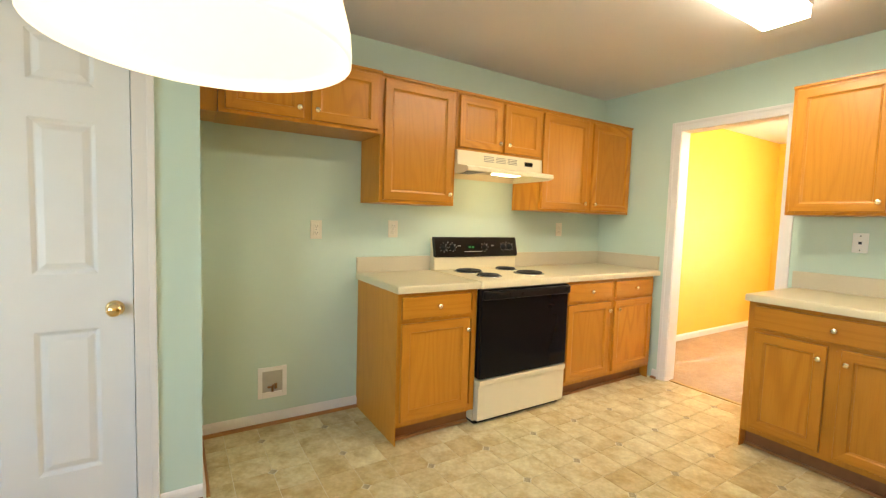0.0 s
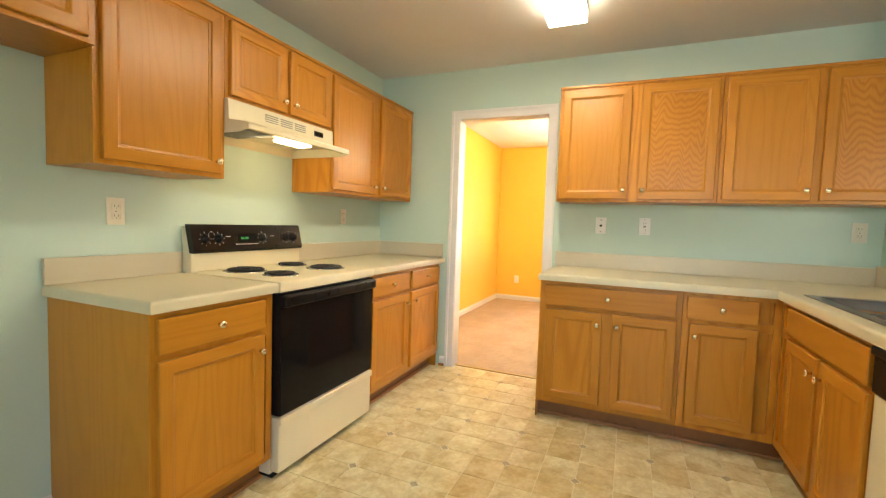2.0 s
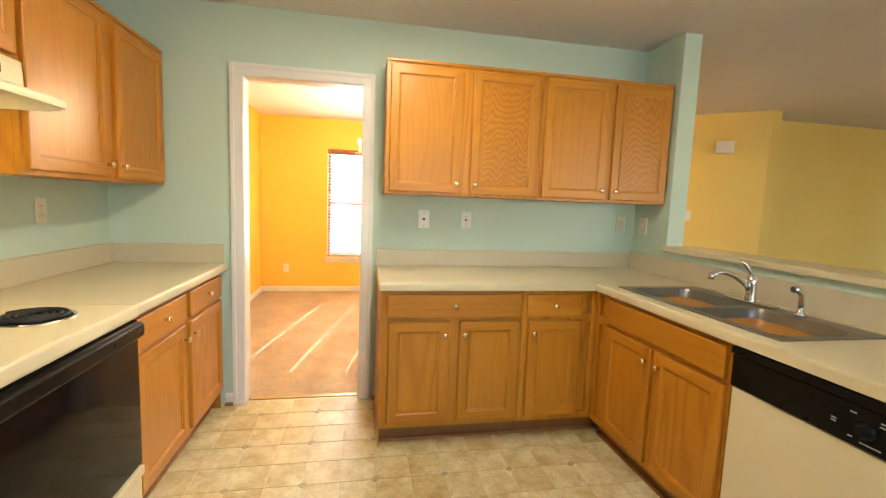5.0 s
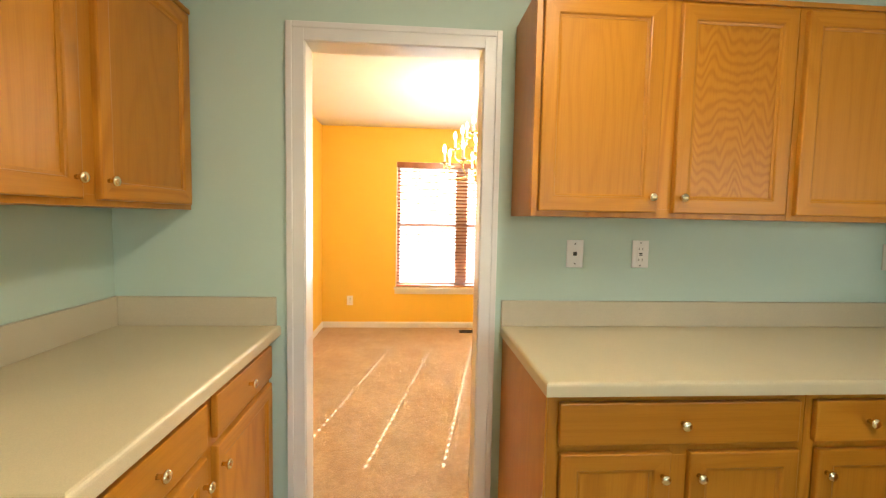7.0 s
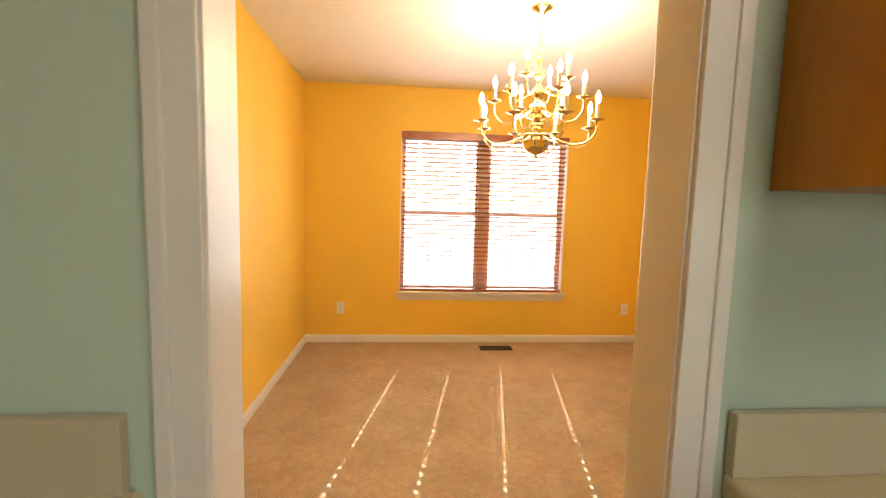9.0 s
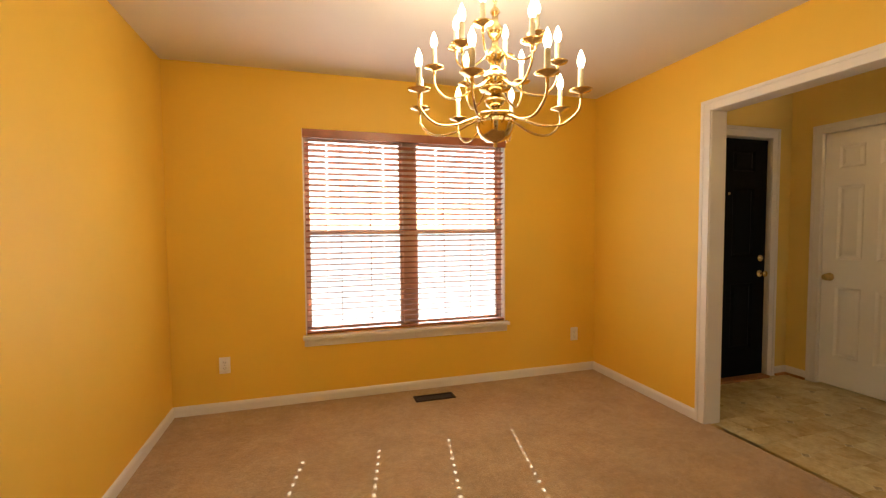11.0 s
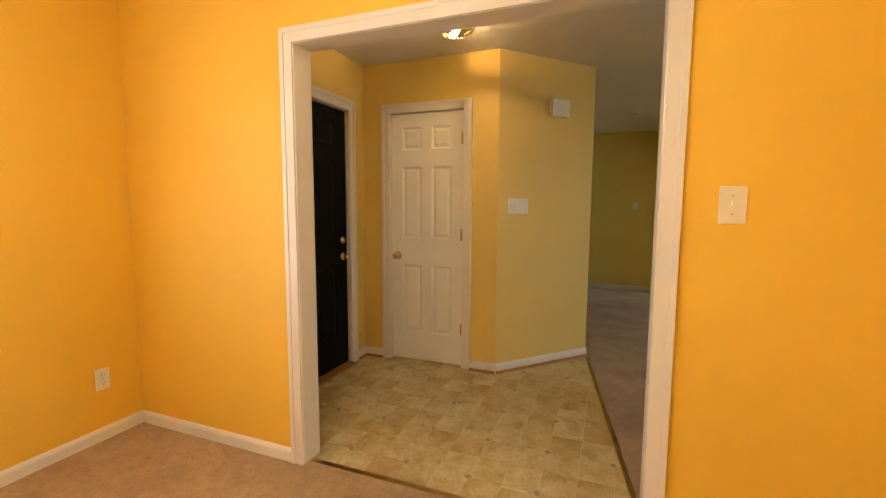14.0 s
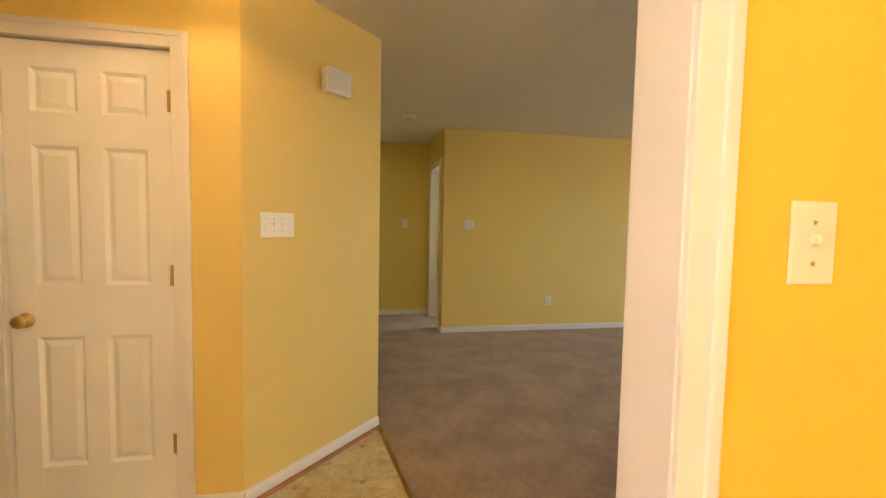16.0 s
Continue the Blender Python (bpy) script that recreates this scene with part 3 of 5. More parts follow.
def six_panel_door(name, m, w, h, material, label, knob_left, knob_mat, hinges=True, both=False):
    """A moulded six-panel door; local x along its width from the viewer's left, y away from the viewer, its face at y = 0."""
    d = thing(name, m, label, "door", kind="structure")
    t = 0.035
    st = 0.11 * w / 0.71
    mid = 0.10 * w / 0.71
    pw = (w - 2 * st - mid) / 2
    rows = [(0.235, 0.80), (1.02, 1.60), (1.735, 1.915)]
    for x0 in (0, w - st):
        part("stile", box((x0, 0, 0), (x0 + st, t, h), 0.001), material, d)
    for z0, z1 in ((0, rows[0][0]), (rows[0][1], rows[1][0]), (rows[1][1], rows[2][0]), (rows[2][1], h)):
        part("rail", box((st, 0, z0), (w - st, t, z1)), material, d)
    for z0, z1 in rows:
        part("mullion", box((st + pw, 0, z0), (st + pw + mid, t, z1)), material, d)
    for z0, z1 in rows:
        for x0 in (st, st + pw + mid):
            b2 = bmesh.new()
            # sunk bevel, then the raised field
            o = [(x0, 0.0, z0), (x0 + pw, 0.0, z0), (x0 + pw, 0.0, z1), (x0, 0.0, z1)]
            cx, cz = x0 + pw / 2, (z0 + z1) / 2
            rings = []
            for ins, dep in ((0, 0.0005), (0.014, 0.011), (0.019, 0.011), (0.040, 0.003)):
                rings.append([b2.verts.new((px + (ins if px < cx else -ins), dep, pz + (ins if pz < cz else -ins))) for px, _, pz in o])
            for p, q in zip(rings, rings[1:]):
                for k in range(4):
                    b2.faces.new((p[k], p[(k + 1) % 4], q[(k + 1) % 4], q[k]))
            b2.faces.new(rings[-1])
            back = [b2.verts.new((px, t - 0.004, pz)) for px, _, pz in o]
            b2.faces.new(back[::-1])
            part("panel", b2, material, d)
    kx = 0.056 if knob_left else w - 0.060
    ex = 0.0 if knob_left else w
    part("latch_plate", box((ex - 0.003, 0.004, 0.84), (ex + 0.003, 0.028, 0.91), 0.001), knob_mat, d, "brass latch plate on the door edge")
    k = part("knob", knob_mesh(), knob_mat, d, "round brass door knob")
    k.location = (kx, 0, 0.875)
    if hinges:
        hx = w - 0.004 if knob_left else 0.004
        for z in (0.30, 1.06, 1.81):
            b3 = bmesh.new()
            add_box(b3, (hx - 0.014, -0.002, z - 0.045), (hx + 0.010, 0.002, z + 0.045), 0.0008)
            add_lathe(b3, [(0, -0.048), (0.006, -0.048), (0.006, 0.048), (0, 0.048)], Matrix.Translation((hx + 0.004, -0.005, z)), 10)
            part("hinge", b3, BRASSDULL, d, "dull brass hinge")
    return d


six_panel_door("door_pantry", pose(0.575, -4.3025, 0.012, 0, 0, 90), 0.710, 2.020, DOORW, "closed white six-panel pantry door with brass knob", False, BRASS)
six_panel_door("door_closet", pose(FX + 0.02, CY1 - 0.0115, 0.012, 0, 0, -90), CY1 - CY0 - 0.023, 2.020, DOORW, "closed white six-panel coat closet door", True, BRASSDULL)
fd = six_panel_door("door_front", pose(BX0 + 0.02, FY + 0.022, 0.02, 0, 0, 0), BX1 - BX0 - 0.04, 2.005, BLACKDOOR, "black painted front door with brass lock and knob", False, BRASS, False)
k = part("deadbolt", lathe([(0, 0), (0.030, 0), (0.030, 0.006), (0.024, 0.012), (0.009, 0.014), (0.008, 0.024), (0, 0.024)], Matrix.Rotation(radians(90), 4, "X"), 20), BRASS, fd, "round brass deadbolt")
k.location = (BX1 - BX0 - 0.04 - 0.060, 0, 1.005)
k = part("peephole", lathe([(0, 0), (0.011, 0), (0.010, 0.004), (0.006, 0.005), (0, 0.003)], Matrix.Rotation(radians(90), 4, "X"), 14), BRASSDULL, fd)
k.location = ((BX1 - BX0) / 2, 0, 1.55)
six_panel_door("door_bedroom", pose(8.90, 0.14, 0.012, 0, 0, -97), 0.67, 2.015, DOORW, "white six-panel door standing open into the room", False, BRASSDULL)
ds = thing("door_stop", pose(FX - 0.015, 1.835, 0.05), "small white spring door stop on the baseboard", "door stop")
part("spring", lathe([(0, 0), (0.007, 0), (0.007, 0.05), (0.005, 0.052), (0, 0.052)], Matrix.Rotation(radians(-90), 4, "Y"), 10), PLATE, ds)
part("tip", lathe([(0, 0.052), (0.009, 0.052), (0.009, 0.064), (0, 0.066)], Matrix.Rotation(radians(-90), 4, "Y"), 10), PLATE, ds)

# ---- window with blind ----
win = thing("window_1", pose(WX0, DY1, WZ0), "twin white sash window with muntins behind a wooden blind", "window", kind="structure")
W, HH = WX1 - WX0, WZ1 - WZ0
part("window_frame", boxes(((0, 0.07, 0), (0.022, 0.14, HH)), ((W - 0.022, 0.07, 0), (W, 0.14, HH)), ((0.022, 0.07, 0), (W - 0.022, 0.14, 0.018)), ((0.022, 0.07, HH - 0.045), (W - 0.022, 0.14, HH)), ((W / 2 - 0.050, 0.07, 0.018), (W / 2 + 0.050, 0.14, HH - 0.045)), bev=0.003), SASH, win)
for side in (0, 1):
    x0 = 0.022 if side == 0 else W / 2 + 0.050
    x1 = W / 2 - 0.050 if side == 0 else W - 0.022
    for z0, z1, y in ((0.018, 0.775, 0.085), (0.745, HH - 0.045, 0.11)):
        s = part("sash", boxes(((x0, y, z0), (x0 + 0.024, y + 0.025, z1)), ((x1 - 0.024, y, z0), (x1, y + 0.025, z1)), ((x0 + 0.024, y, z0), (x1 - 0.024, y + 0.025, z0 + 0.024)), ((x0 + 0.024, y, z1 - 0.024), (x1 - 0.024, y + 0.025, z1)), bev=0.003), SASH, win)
        gw = (x1 - x0 - 0.048) / 3
        for k in (1, 2):
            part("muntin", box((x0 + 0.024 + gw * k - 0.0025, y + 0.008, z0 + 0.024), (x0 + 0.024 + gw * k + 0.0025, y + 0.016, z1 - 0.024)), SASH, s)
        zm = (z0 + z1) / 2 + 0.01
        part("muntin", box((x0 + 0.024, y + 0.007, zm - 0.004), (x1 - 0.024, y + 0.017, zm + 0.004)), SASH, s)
        p = part("pane", box((x0 + 0.02, y + 0.019, z0 + 0.02), (x1 - 0.02, y + 0.022, z1 - 0.02)), GLASS, s)
        p.visible_shadow = False
part("jamb_lining", boxes(((0.0005, 0.001, 0), (0.008, 0.069, HH)), ((W - 0.008, 0.001, 0), (W - 0.0005, 0.069, HH)), ((0.008, 0.001, HH - 0.008), (W - 0.008, 0.069, HH - 0.0005))), TRIM, win, "white painted window reveal")
part("window_sill", box((-0.02, -0.045, -0.03), (W + 0.025, 0.075, -0.002), 0.006), TRIM, win, "white painted window stool")
part("apron", box((-0.01, -0.014, -0.085), (W + 0.012, -0.001, -0.031), 0.003), TRIM, win)

blind = thing("window_blind", pose(WX0, DY1, WZ0), "red-brown wooden slat blind lowered with slats half open", "blind")
part("valance", box((0.004, -0.022, HH - 0.068), (W - 0.004, -0.004, HH - 0.004), 0.004), BLIND, blind)
part("headrail", box((0.01, -0.002, HH - 0.058), (W - 0.01, 0.05, HH - 0.006), 0.002), BLIND, blind)
part("bottom_rail", box((0.008, 0.002, 0.004), (W - 0.008, 0.052, 0.024), 0.005), BLIND, blind)
HOLES = [0.172, 0.597, 1.022, 1.447]
slat = bmesh.new()
xs = sorted([0.016, W - 0.014] + [h + s for h in HOLES for s in (-0.0085, 0.0085)])
ys = [-0.025, -0.0105, 0.0105, 0.025]
for zf, flip in ((0.0015, False), (-0.0015, True)):
    grid = [[slat.verts.new((x, y, zf + 0.0025 * (1 - (y / 0.025) ** 2))) for y in ys] for x in xs]
    for i in range(len(xs) - 1):
        for j in range(3):
            if j == 1 and i % 2 == 1:
                continue
            q = (grid[i][j], grid[i + 1][j], grid[i + 1][j + 1], grid[i][j + 1])
            slat.faces.new(q[::-1] if flip else q)
slat_me = mesh_of("slat", slat, BLIND)
SLATS = 33
for k in range(SLATS):
    ob = new("slat", slat_me)
    ob.parent = blind
    ob.matrix_basis = pose(0, 0.026, 0.052 + k * 0.0426, -15 + random.uniform(-0.6, 0.6), 0, 0)
for h in HOLES:
    part("cord", boxes(((h - 0.009, -0.0005, 0.02), (h - 0.0075, 0.001, HH - 0.06)), ((h - 0.009, 0.051, 0.02), (h - 0.0075, 0.0525, HH - 0.06))), CORD, blind)
tas = part("pull_cord", tube([(W - 0.09, -0.012, HH - 0.07), (W - 0.092, -0.014, 0.7), (W - 0.088, -0.014, 0.28)], 0.0014, 6), CORD, blind)
part("tassel", lathe([(0, 0.28), (0.005, 0.278), (0.009, 0.245), (0.007, 0.235), (0, 0.234)], Matrix.Translation((W - 0.088, -0.014, 0)), 10), BLIND, tas)


# ---- cabinets ----
def panel_front(name, parent, x0, x1, z0, z1, y, knob_at=None, level=False):
    """A framed cabinet door (or a slab drawer front) with its face towards -y, its back at y."""
    t = 0.019
    if level:
        f = part(name, box((x0, y - t, z0), (x1, y, z1), 0.005), OAKH, parent)
    else:
        r = 0.054
        bm = bmesh.new()
        cx, cz = (x0 + x1) / 2, (z0 + z1) / 2
        rings = []
        for ins, dep in ((0.0, 0.0), (0.0, t - 0.005), (0.0015, t - 0.0015), (0.005, t), (r - 0.006, t), (r - 0.002, t - 0.002), (r, t - 0.006), (r + 0.008, t - 0.008), (r + 0.008, 0.002)):
            rings.append([bm.verts.new((px + (ins if px < cx else -ins), y - dep, pz + (ins if pz < cz else -ins))) for px, pz in ((x0, z0), (x1, z0), (x1, z1), (x0, z1))])
        for p, q in zip(rings, rings[1:]):
            for k in range(4):
                fc = bm.faces.new((p[k], p[(k + 1) % 4], q[(k + 1) % 4], q[k]))
                fc.material_index = 1 if k in (0, 2) else 0
        f = part(name, bm, OAKV, parent)
        f.data.materials.append(OAKH)
        part("panel", box((x0 + r + 0.006, y - t + 0.0105, z0 + r + 0.006), (x1 - r - 0.006, y - 0.002, z1 - r - 0.006)), OAKV, f)
    if knob_at:
        kb = part("knob", lathe([(0, 0), (0.0065, 0), (0.0060, 0.010), (0.0075, 0.013), (0.0145, 0.018), (0.0155, 0.022), (0.012, 0.0265), (0.006, 0.0285), (0, 0.029)], Matrix.Translation((knob_at[0], y - t, knob_at[1])) @ Matrix.Rotation(radians(90), 4, "X"), 14), KNOB, f, "small round brass cabinet knob")
    return f


def base_cabinet(m, w, cols, label, left_end=True, right_end=False, drawer_all=None, sink=False, d=0.61, toe=0.0):
    """Base unit; cols: (x0, x1, knob side) of each door, drawers: list of (x0, x1)."""
    c = thing("base_cabinet", m, label, "cabinet", "kitchen base cabinets")
    bm = bmesh.new()
    add_box(bm, (0, -d + 0.02, 0.105), (w, -0.003, 0.872))
    part("carcass", bm, OAKV, c)
    fr = [((0, -d, 0.105), (0.034, -d + 0.0195, 0.872)), ((w - 0.034, -d, 0.105), (w, -d + 0.0195, 0.872)), ((0.034, -d, 0.105), (w - 0.034, -d + 0.0195, 0.145)), ((0.034, -d, 0.846), (w - 0.034, -d + 0.0195, 0.872)), ((0.034, -d, 0.682), (w - 0.034, -d + 0.0195, 0.735))]
    for p, q in zip(cols, cols[1:]):
        fr.append(((p[1] - 0.012, -d, 0.145), (q[0] + 0.012, -d + 0.0195, 0.682)))
        if len(drawer_all) > 1:
            fr.append(((p[1] - 0.012, -d, 0.735), (q[0] + 0.012, -d + 0.0195, 0.846)))
    part("face_frame", boxes(*fr, bev=0.001), OAKV, c)
    part("toe_kick", box((0, -d + 0.07, 0), (w + toe, -0.02, 0.104)), OAKDARK, c, "dark brown recessed toe kick")
    part("shoe_strip", box((0, -d + 0.052, 0.0), (w + toe, -d + 0.0695, 0.018), 0.005), SHOE, c)
    if left_end:
        part("end_panel", box((-0.006, -d + 0.002, 0.0), (-0.0005, -0.003, 0.872)), OAKV, c)
    if right_end:
        part("end_panel", box((w + 0.0005, -d + 0.002, 0.0), (w + 0.006, -0.003, 0.872)), OAKV, c)
    for x0, x1, side in cols:
        kx = x0 + 0.027 if side == "l" else x1 - 0.027
        panel_front("door", c, x0, x1, 0.138, 0.698, -d - 0.001, (kx, 0.630))
    for x0, x1 in drawer_all:
        panel_front("false_front" if sink else "drawer", c, x0, x1, 0.722, 0.848, -d - 0.001, None if sink else ((x0 + x1) / 2, 0.787), True)
    return c


def wall_cabinet(m, w, h, cols, label, d=0.305, left_end=False):
    c = thing("wall_cabinet", m, label, "cabinet", "kitchen wall cabinets")
    part("carcass", box((0, -d + 0.02, 0.0), (w, -0.003, h)), OAKV, c)
    fr = [((0, -d, 0), (0.034, -d + 0.0195, h)), ((w - 0.034, -d, 0), (w, -d + 0.0195, h)), ((0.034, -d, 0), (w - 0.034, -d + 0.0195, 0.032)), ((0.034, -d, h - 0.036), (w - 0.034, -d + 0.0195, h))]
    for p, q in zip(cols, cols[1:]):
        fr.append(((p[1] - 0.014, -d, 0.032), (q[0] + 0.014, -d + 0.0195, h - 0.036)))
    part("face_frame", boxes(*fr, bev=0.001), OAKV, c)
    part("top_moulding", boxes(((-0.002, -d - 0.010, h - 0.016), (w + 0.002, -d - 0.0005, h + 0.002)), bev=0.004), OAKH, c)
    for x0, x1, side in cols:
        kx = x0 + 0.027 if side == "l" else x1 - 0.027
        panel_front("door", c, x0, x1, 0.018, h - 0.030, -d - 0.001, (kx, 0.072))
    return c


UB, UT = 1.375, 2.133
# range wall
wall_cabinet(pose(0, -3.262, 1.775, 0, 0, WEST), 0.857, UT - 1.775, [(0.03, 0.405, "r"), (0.445, 0.83, "l")], "short oak wall cabinet over the empty fridge space", 0.33)
solid("cabinet_filler", box((0.02, -3.349, 1.775), (0.315, -3.264, UT)), OAKV, "plain oak filler beside the short cabinet", "filler")
wall_cabinet(pose(0, -2.403, UB, 0, 0, WEST), 0.535, UT - UB, [(0.022, 0.508, "r")], "tall single-door oak wall cabinet")
wall_cabinet(pose(0, -1.866, 1.748, 0, 0, WEST), 0.764, UT - 1.748, [(0.02, 0.378, "r"), (0.404, 0.748, "l")], "short two-door oak cabinet over the hood")
wall_cabinet(pose(0, -1.100, UB, 0, 0, WEST), 1.09, UT - UB, [(0.014, 0.510, "r"), (0.575, 1.062, "l")], "two-door oak wall cabinet in the corner")
base_cabinet(pose(0, -2.403, 0, 0, 0, WEST), 0.533, [(0.016, 0.475, "r")], "single oak base cabinet with a drawer", True, False, [(0.016, 0.478)])
base_cabinet(pose(0, -1.094, 0, 0, 0, WEST), 1.045, [(0.024, 0.486, "r"), (0.545, 1.026, "l")], "oak base cabinet with two drawers beside the range", False, True, [(0.020, 0.490), (0.545, 1.026)])
# doorway wall
unit_wavy = wall_cabinet(pose(1.583, 0, UB), 0.935, UT - UB, [(0.022, 0.442, "r"), (0.500, 0.918, "l")], "two-door oak wall cabinet with wavy grain")
unit_corner = wall_cabinet(pose(2.520, 0, UB), 0.886, UT - UB, [(0.020, 0.440, "r"), (0.480, 0.872, "l")], "two-door oak wall cabinet in the corner by the pass-through")
base_cabinet(pose(1.568, 0, 0), 0.778, [(0.036, 0.364, "r"), (0.420, 0.756, "l")], "oak base cabinet with one wide drawer", True, False, [(0.030, 0.750)])
base_cabinet(pose(2.348, 0, 0), 0.452, [(0.036, 0.352, "l")], "narrow oak base cabinet with a corner filler", False, False, [(0.020, 0.348)], toe=0.068)
for unit in (unit_wavy, unit_corner):
    second = [c for c in unit.children if c.name.startswith("door")][1]
    for c in second.children:
        if c.name.startswith("panel"):
            c.data.materials[0] = OAKWAVE
# sink run
base_cabinet(pose(KE0, -0.612, 0, 0, 0, EAST), 0.933, [(0.146, 0.508, "r"), (0.545, 0.918, "l")], "oak sink base cabinet with false drawer front", False, False, [(0.135, 0.915)], True)
base_cabinet(pose(KE0, -2.226, 0, 0, 0, EAST), 0.60, [(0.016, 0.29, "r"), (0.31, 0.584, "l")], "oak base cabinet at the end of the sink run", False, True, [(0.016, 0.584)])


# ---- worktops ----
def nosed_slab(outline, z0, z1, name, label):
    """A laminate worktop with a rolled front edge."""
    bm = bmesh.new()
    lo = [bm.verts.new((x, y, z0)) for x, y in outline]
    hi = [bm.verts.new((x, y, z1)) for x, y in outline]
    bm.faces.new(lo[::-1])
    topf = bm.faces.new(hi)
    n = len(outline)
    for i in range(n):
        bm.faces.new((lo[i], lo[(i + 1) % n], hi[(i + 1) % n], hi[i]))
    bmesh.ops.bevel(bm, geom=list(topf.edges), offset=0.011, segments=3, affect="EDGES", profile=0.5)
    t = thing(name, Matrix(), label, "worktop")
    part("slab", bm, TOP, t)
    return t


w1 = nosed_slab([(0.002, -2.425), (0.645, -2.425), (0.645, -1.868), (0.002, -1.868)], 0.873, 0.914, "worktop", "beige laminate worktop on the single base cabinet")
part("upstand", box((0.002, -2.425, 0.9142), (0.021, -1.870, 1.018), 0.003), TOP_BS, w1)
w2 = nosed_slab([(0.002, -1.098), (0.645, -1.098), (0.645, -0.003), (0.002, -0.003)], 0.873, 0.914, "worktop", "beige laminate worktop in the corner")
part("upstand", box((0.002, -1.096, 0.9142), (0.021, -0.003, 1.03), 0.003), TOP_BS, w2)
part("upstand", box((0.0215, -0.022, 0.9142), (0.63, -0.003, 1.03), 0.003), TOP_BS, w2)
# corner worktop with the sink cut-out, as four butted slabs
SX0, SX1, SY0, SY1 = 2.855, 3.305, -1.66, -0.76
w3 = thing("worktop", Matrix(), "long beige laminate corner worktop around the sink", "worktop")
for o in ([(1.552, -0.003), (1.552, -0.645), (2.765, -0.645), (KE0 - 0.002, -0.645), (KE0 - 0.002, -0.003)],):
    bm = bmesh.new()
    lo = [bm.verts.new((x, y, 0.873)) for x, y in o]
    hi = [bm.verts.new((x, y, 0.914)) for x, y in o]
    bm.faces.new(lo), bm.faces.new(hi[::-1])
    n = len(o)
    for i in range(n):
        bm.faces.new((lo[i], hi[i], hi[(i + 1) % n], lo[(i + 1) % n]))
    bm.edges.ensure_lookup_table()
    es = [e for e in bm.edges if all(abs(v.co.z - 0.914) < 1e-5 for v in e.verts) and (all(v.co.x < 1.56 for v in e.verts) or (all(abs(v.co.y + 0.645) < 1e-4 for v in e.verts) and all(v.co.x < 2.77 for v in e.verts)))]
    bmesh.ops.bevel(bm, geom=es, offset=0.011, segments=3, affect="EDGES", profile=0.5)
    part("slab", bm, TOP, w3)
bm = bmesh.new()
fs = add_box(bm, (2.765, -2.83, 0.873), (SX0, -0.6452, 0.914))
es = [e for e in bm.edges if all(abs(v.co.z - 0.914) < 1e-5 and v.co.x < 2.77 for v in e.verts)]
bmesh.ops.bevel(bm, geom=es, offset=0.011, segments=3, affect="EDGES", profile=0.5)
part("slab", bm, TOP, w3)
part("slab", box((SX1, -2.83, 0.873), (KE0 - 0.002, -0.6452, 0.914)), TOP, w3)
part("slab", box((SX0, SY1, 0.873), (SX1, -0.6452, 0.914)), TOP, w3)
part("slab", box((SX0, -2.83, 0.873), (SX1, SY0, 0.914)), TOP, w3)
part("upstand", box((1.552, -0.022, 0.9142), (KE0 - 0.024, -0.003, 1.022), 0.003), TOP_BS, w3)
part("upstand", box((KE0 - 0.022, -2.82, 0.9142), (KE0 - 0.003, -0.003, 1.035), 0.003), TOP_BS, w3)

# ---- sink ----
sink = thing("kitchen_sink", pose(0, 0, 0.914), "double-bowl stainless steel drop-in sink", "sink")
RIM = 0.004
mid = (SY0 + SY1) / 2
bowls = [(SX0 + 0.03, SY0 + 0.03, SX1 - 0.085, mid - 0.016), (SX0 + 0.03, mid + 0.016, SX1 - 0.085, SY1 - 0.03)]
part("rim", boxes(((SX0 - 0.018, SY0 - 0.018, 0.0005), (SX0 + 0.03, SY1 + 0.018, RIM)), ((SX1 - 0.085, SY0 - 0.018, 0.0005), (SX1 + 0.018, SY1 + 0.018, RIM)),
                  ((SX0 + 0.03, SY0 - 0.018, 0.0005), (SX1 - 0.085, SY0 + 0.03, RIM)), ((SX0 + 0.03, SY1 - 0.03, 0.0005), (SX1 - 0.085, SY1 + 0.018, RIM)), ((SX0 + 0.03, mid - 0.016, 0.0005), (SX1 - 0.085, mid + 0.016, RIM)), bev=0.0015), STEEL, sink)
for x0, y0, x1, y1 in bowls:
    bm = bmesh.new()
    rings = []
    for ins, z in ((0.0, RIM - 0.001), (0.006, -0.012), (0.014, -0.12), (0.03, -0.158), (0.06, -0.165)):
        ring = []
        cr = 0.05
        for cx, cy, a0 in ((x1 - ins - cr, y1 - ins - cr, 0), (x0 + ins + cr, y1 - ins - cr, 90), (x0 + ins + cr, y0 + ins + cr, 180), (x1 - ins - cr, y0 + ins + cr, 270)):
            for s in range(5):
                a = radians(a0 + 22.5 * s)
                ring.append(bm.verts.new((cx + cr * math.cos(a), cy + cr * math.sin(a), z)))
        rings.append(ring)
    # square lip down to the rounded bowl
    for p, q in zip(rings, rings[1:]):
        for k2 in range(20):
            f = bm.faces.new((p[k2], p[(k2 + 1) % 20], q[(k2 + 1) % 20], q[k2]))
            f.smooth = True
    bm.faces.new(rings[-1])
    bl = part("bowl", bm, STEEL, sink)
    part("corner_fill", boxes(*[((cx - 0.03, cy - 0.03, RIM - 0.0035), (cx, cy, RIM - 0.001)) for cx, cy in ((x0 + 0.015, y0 + 0.015),)]), STEEL, bl)
    part("strainer", lathe([(0, 0.004), (0.018, 0.003), (0.03, 0.004), (0.042, 0.003), (0.043, 0.0)], Matrix.Translation(((x0 + x1) / 2, (y0 + y1) / 2, -0.165)), 20), CHROME, bl)
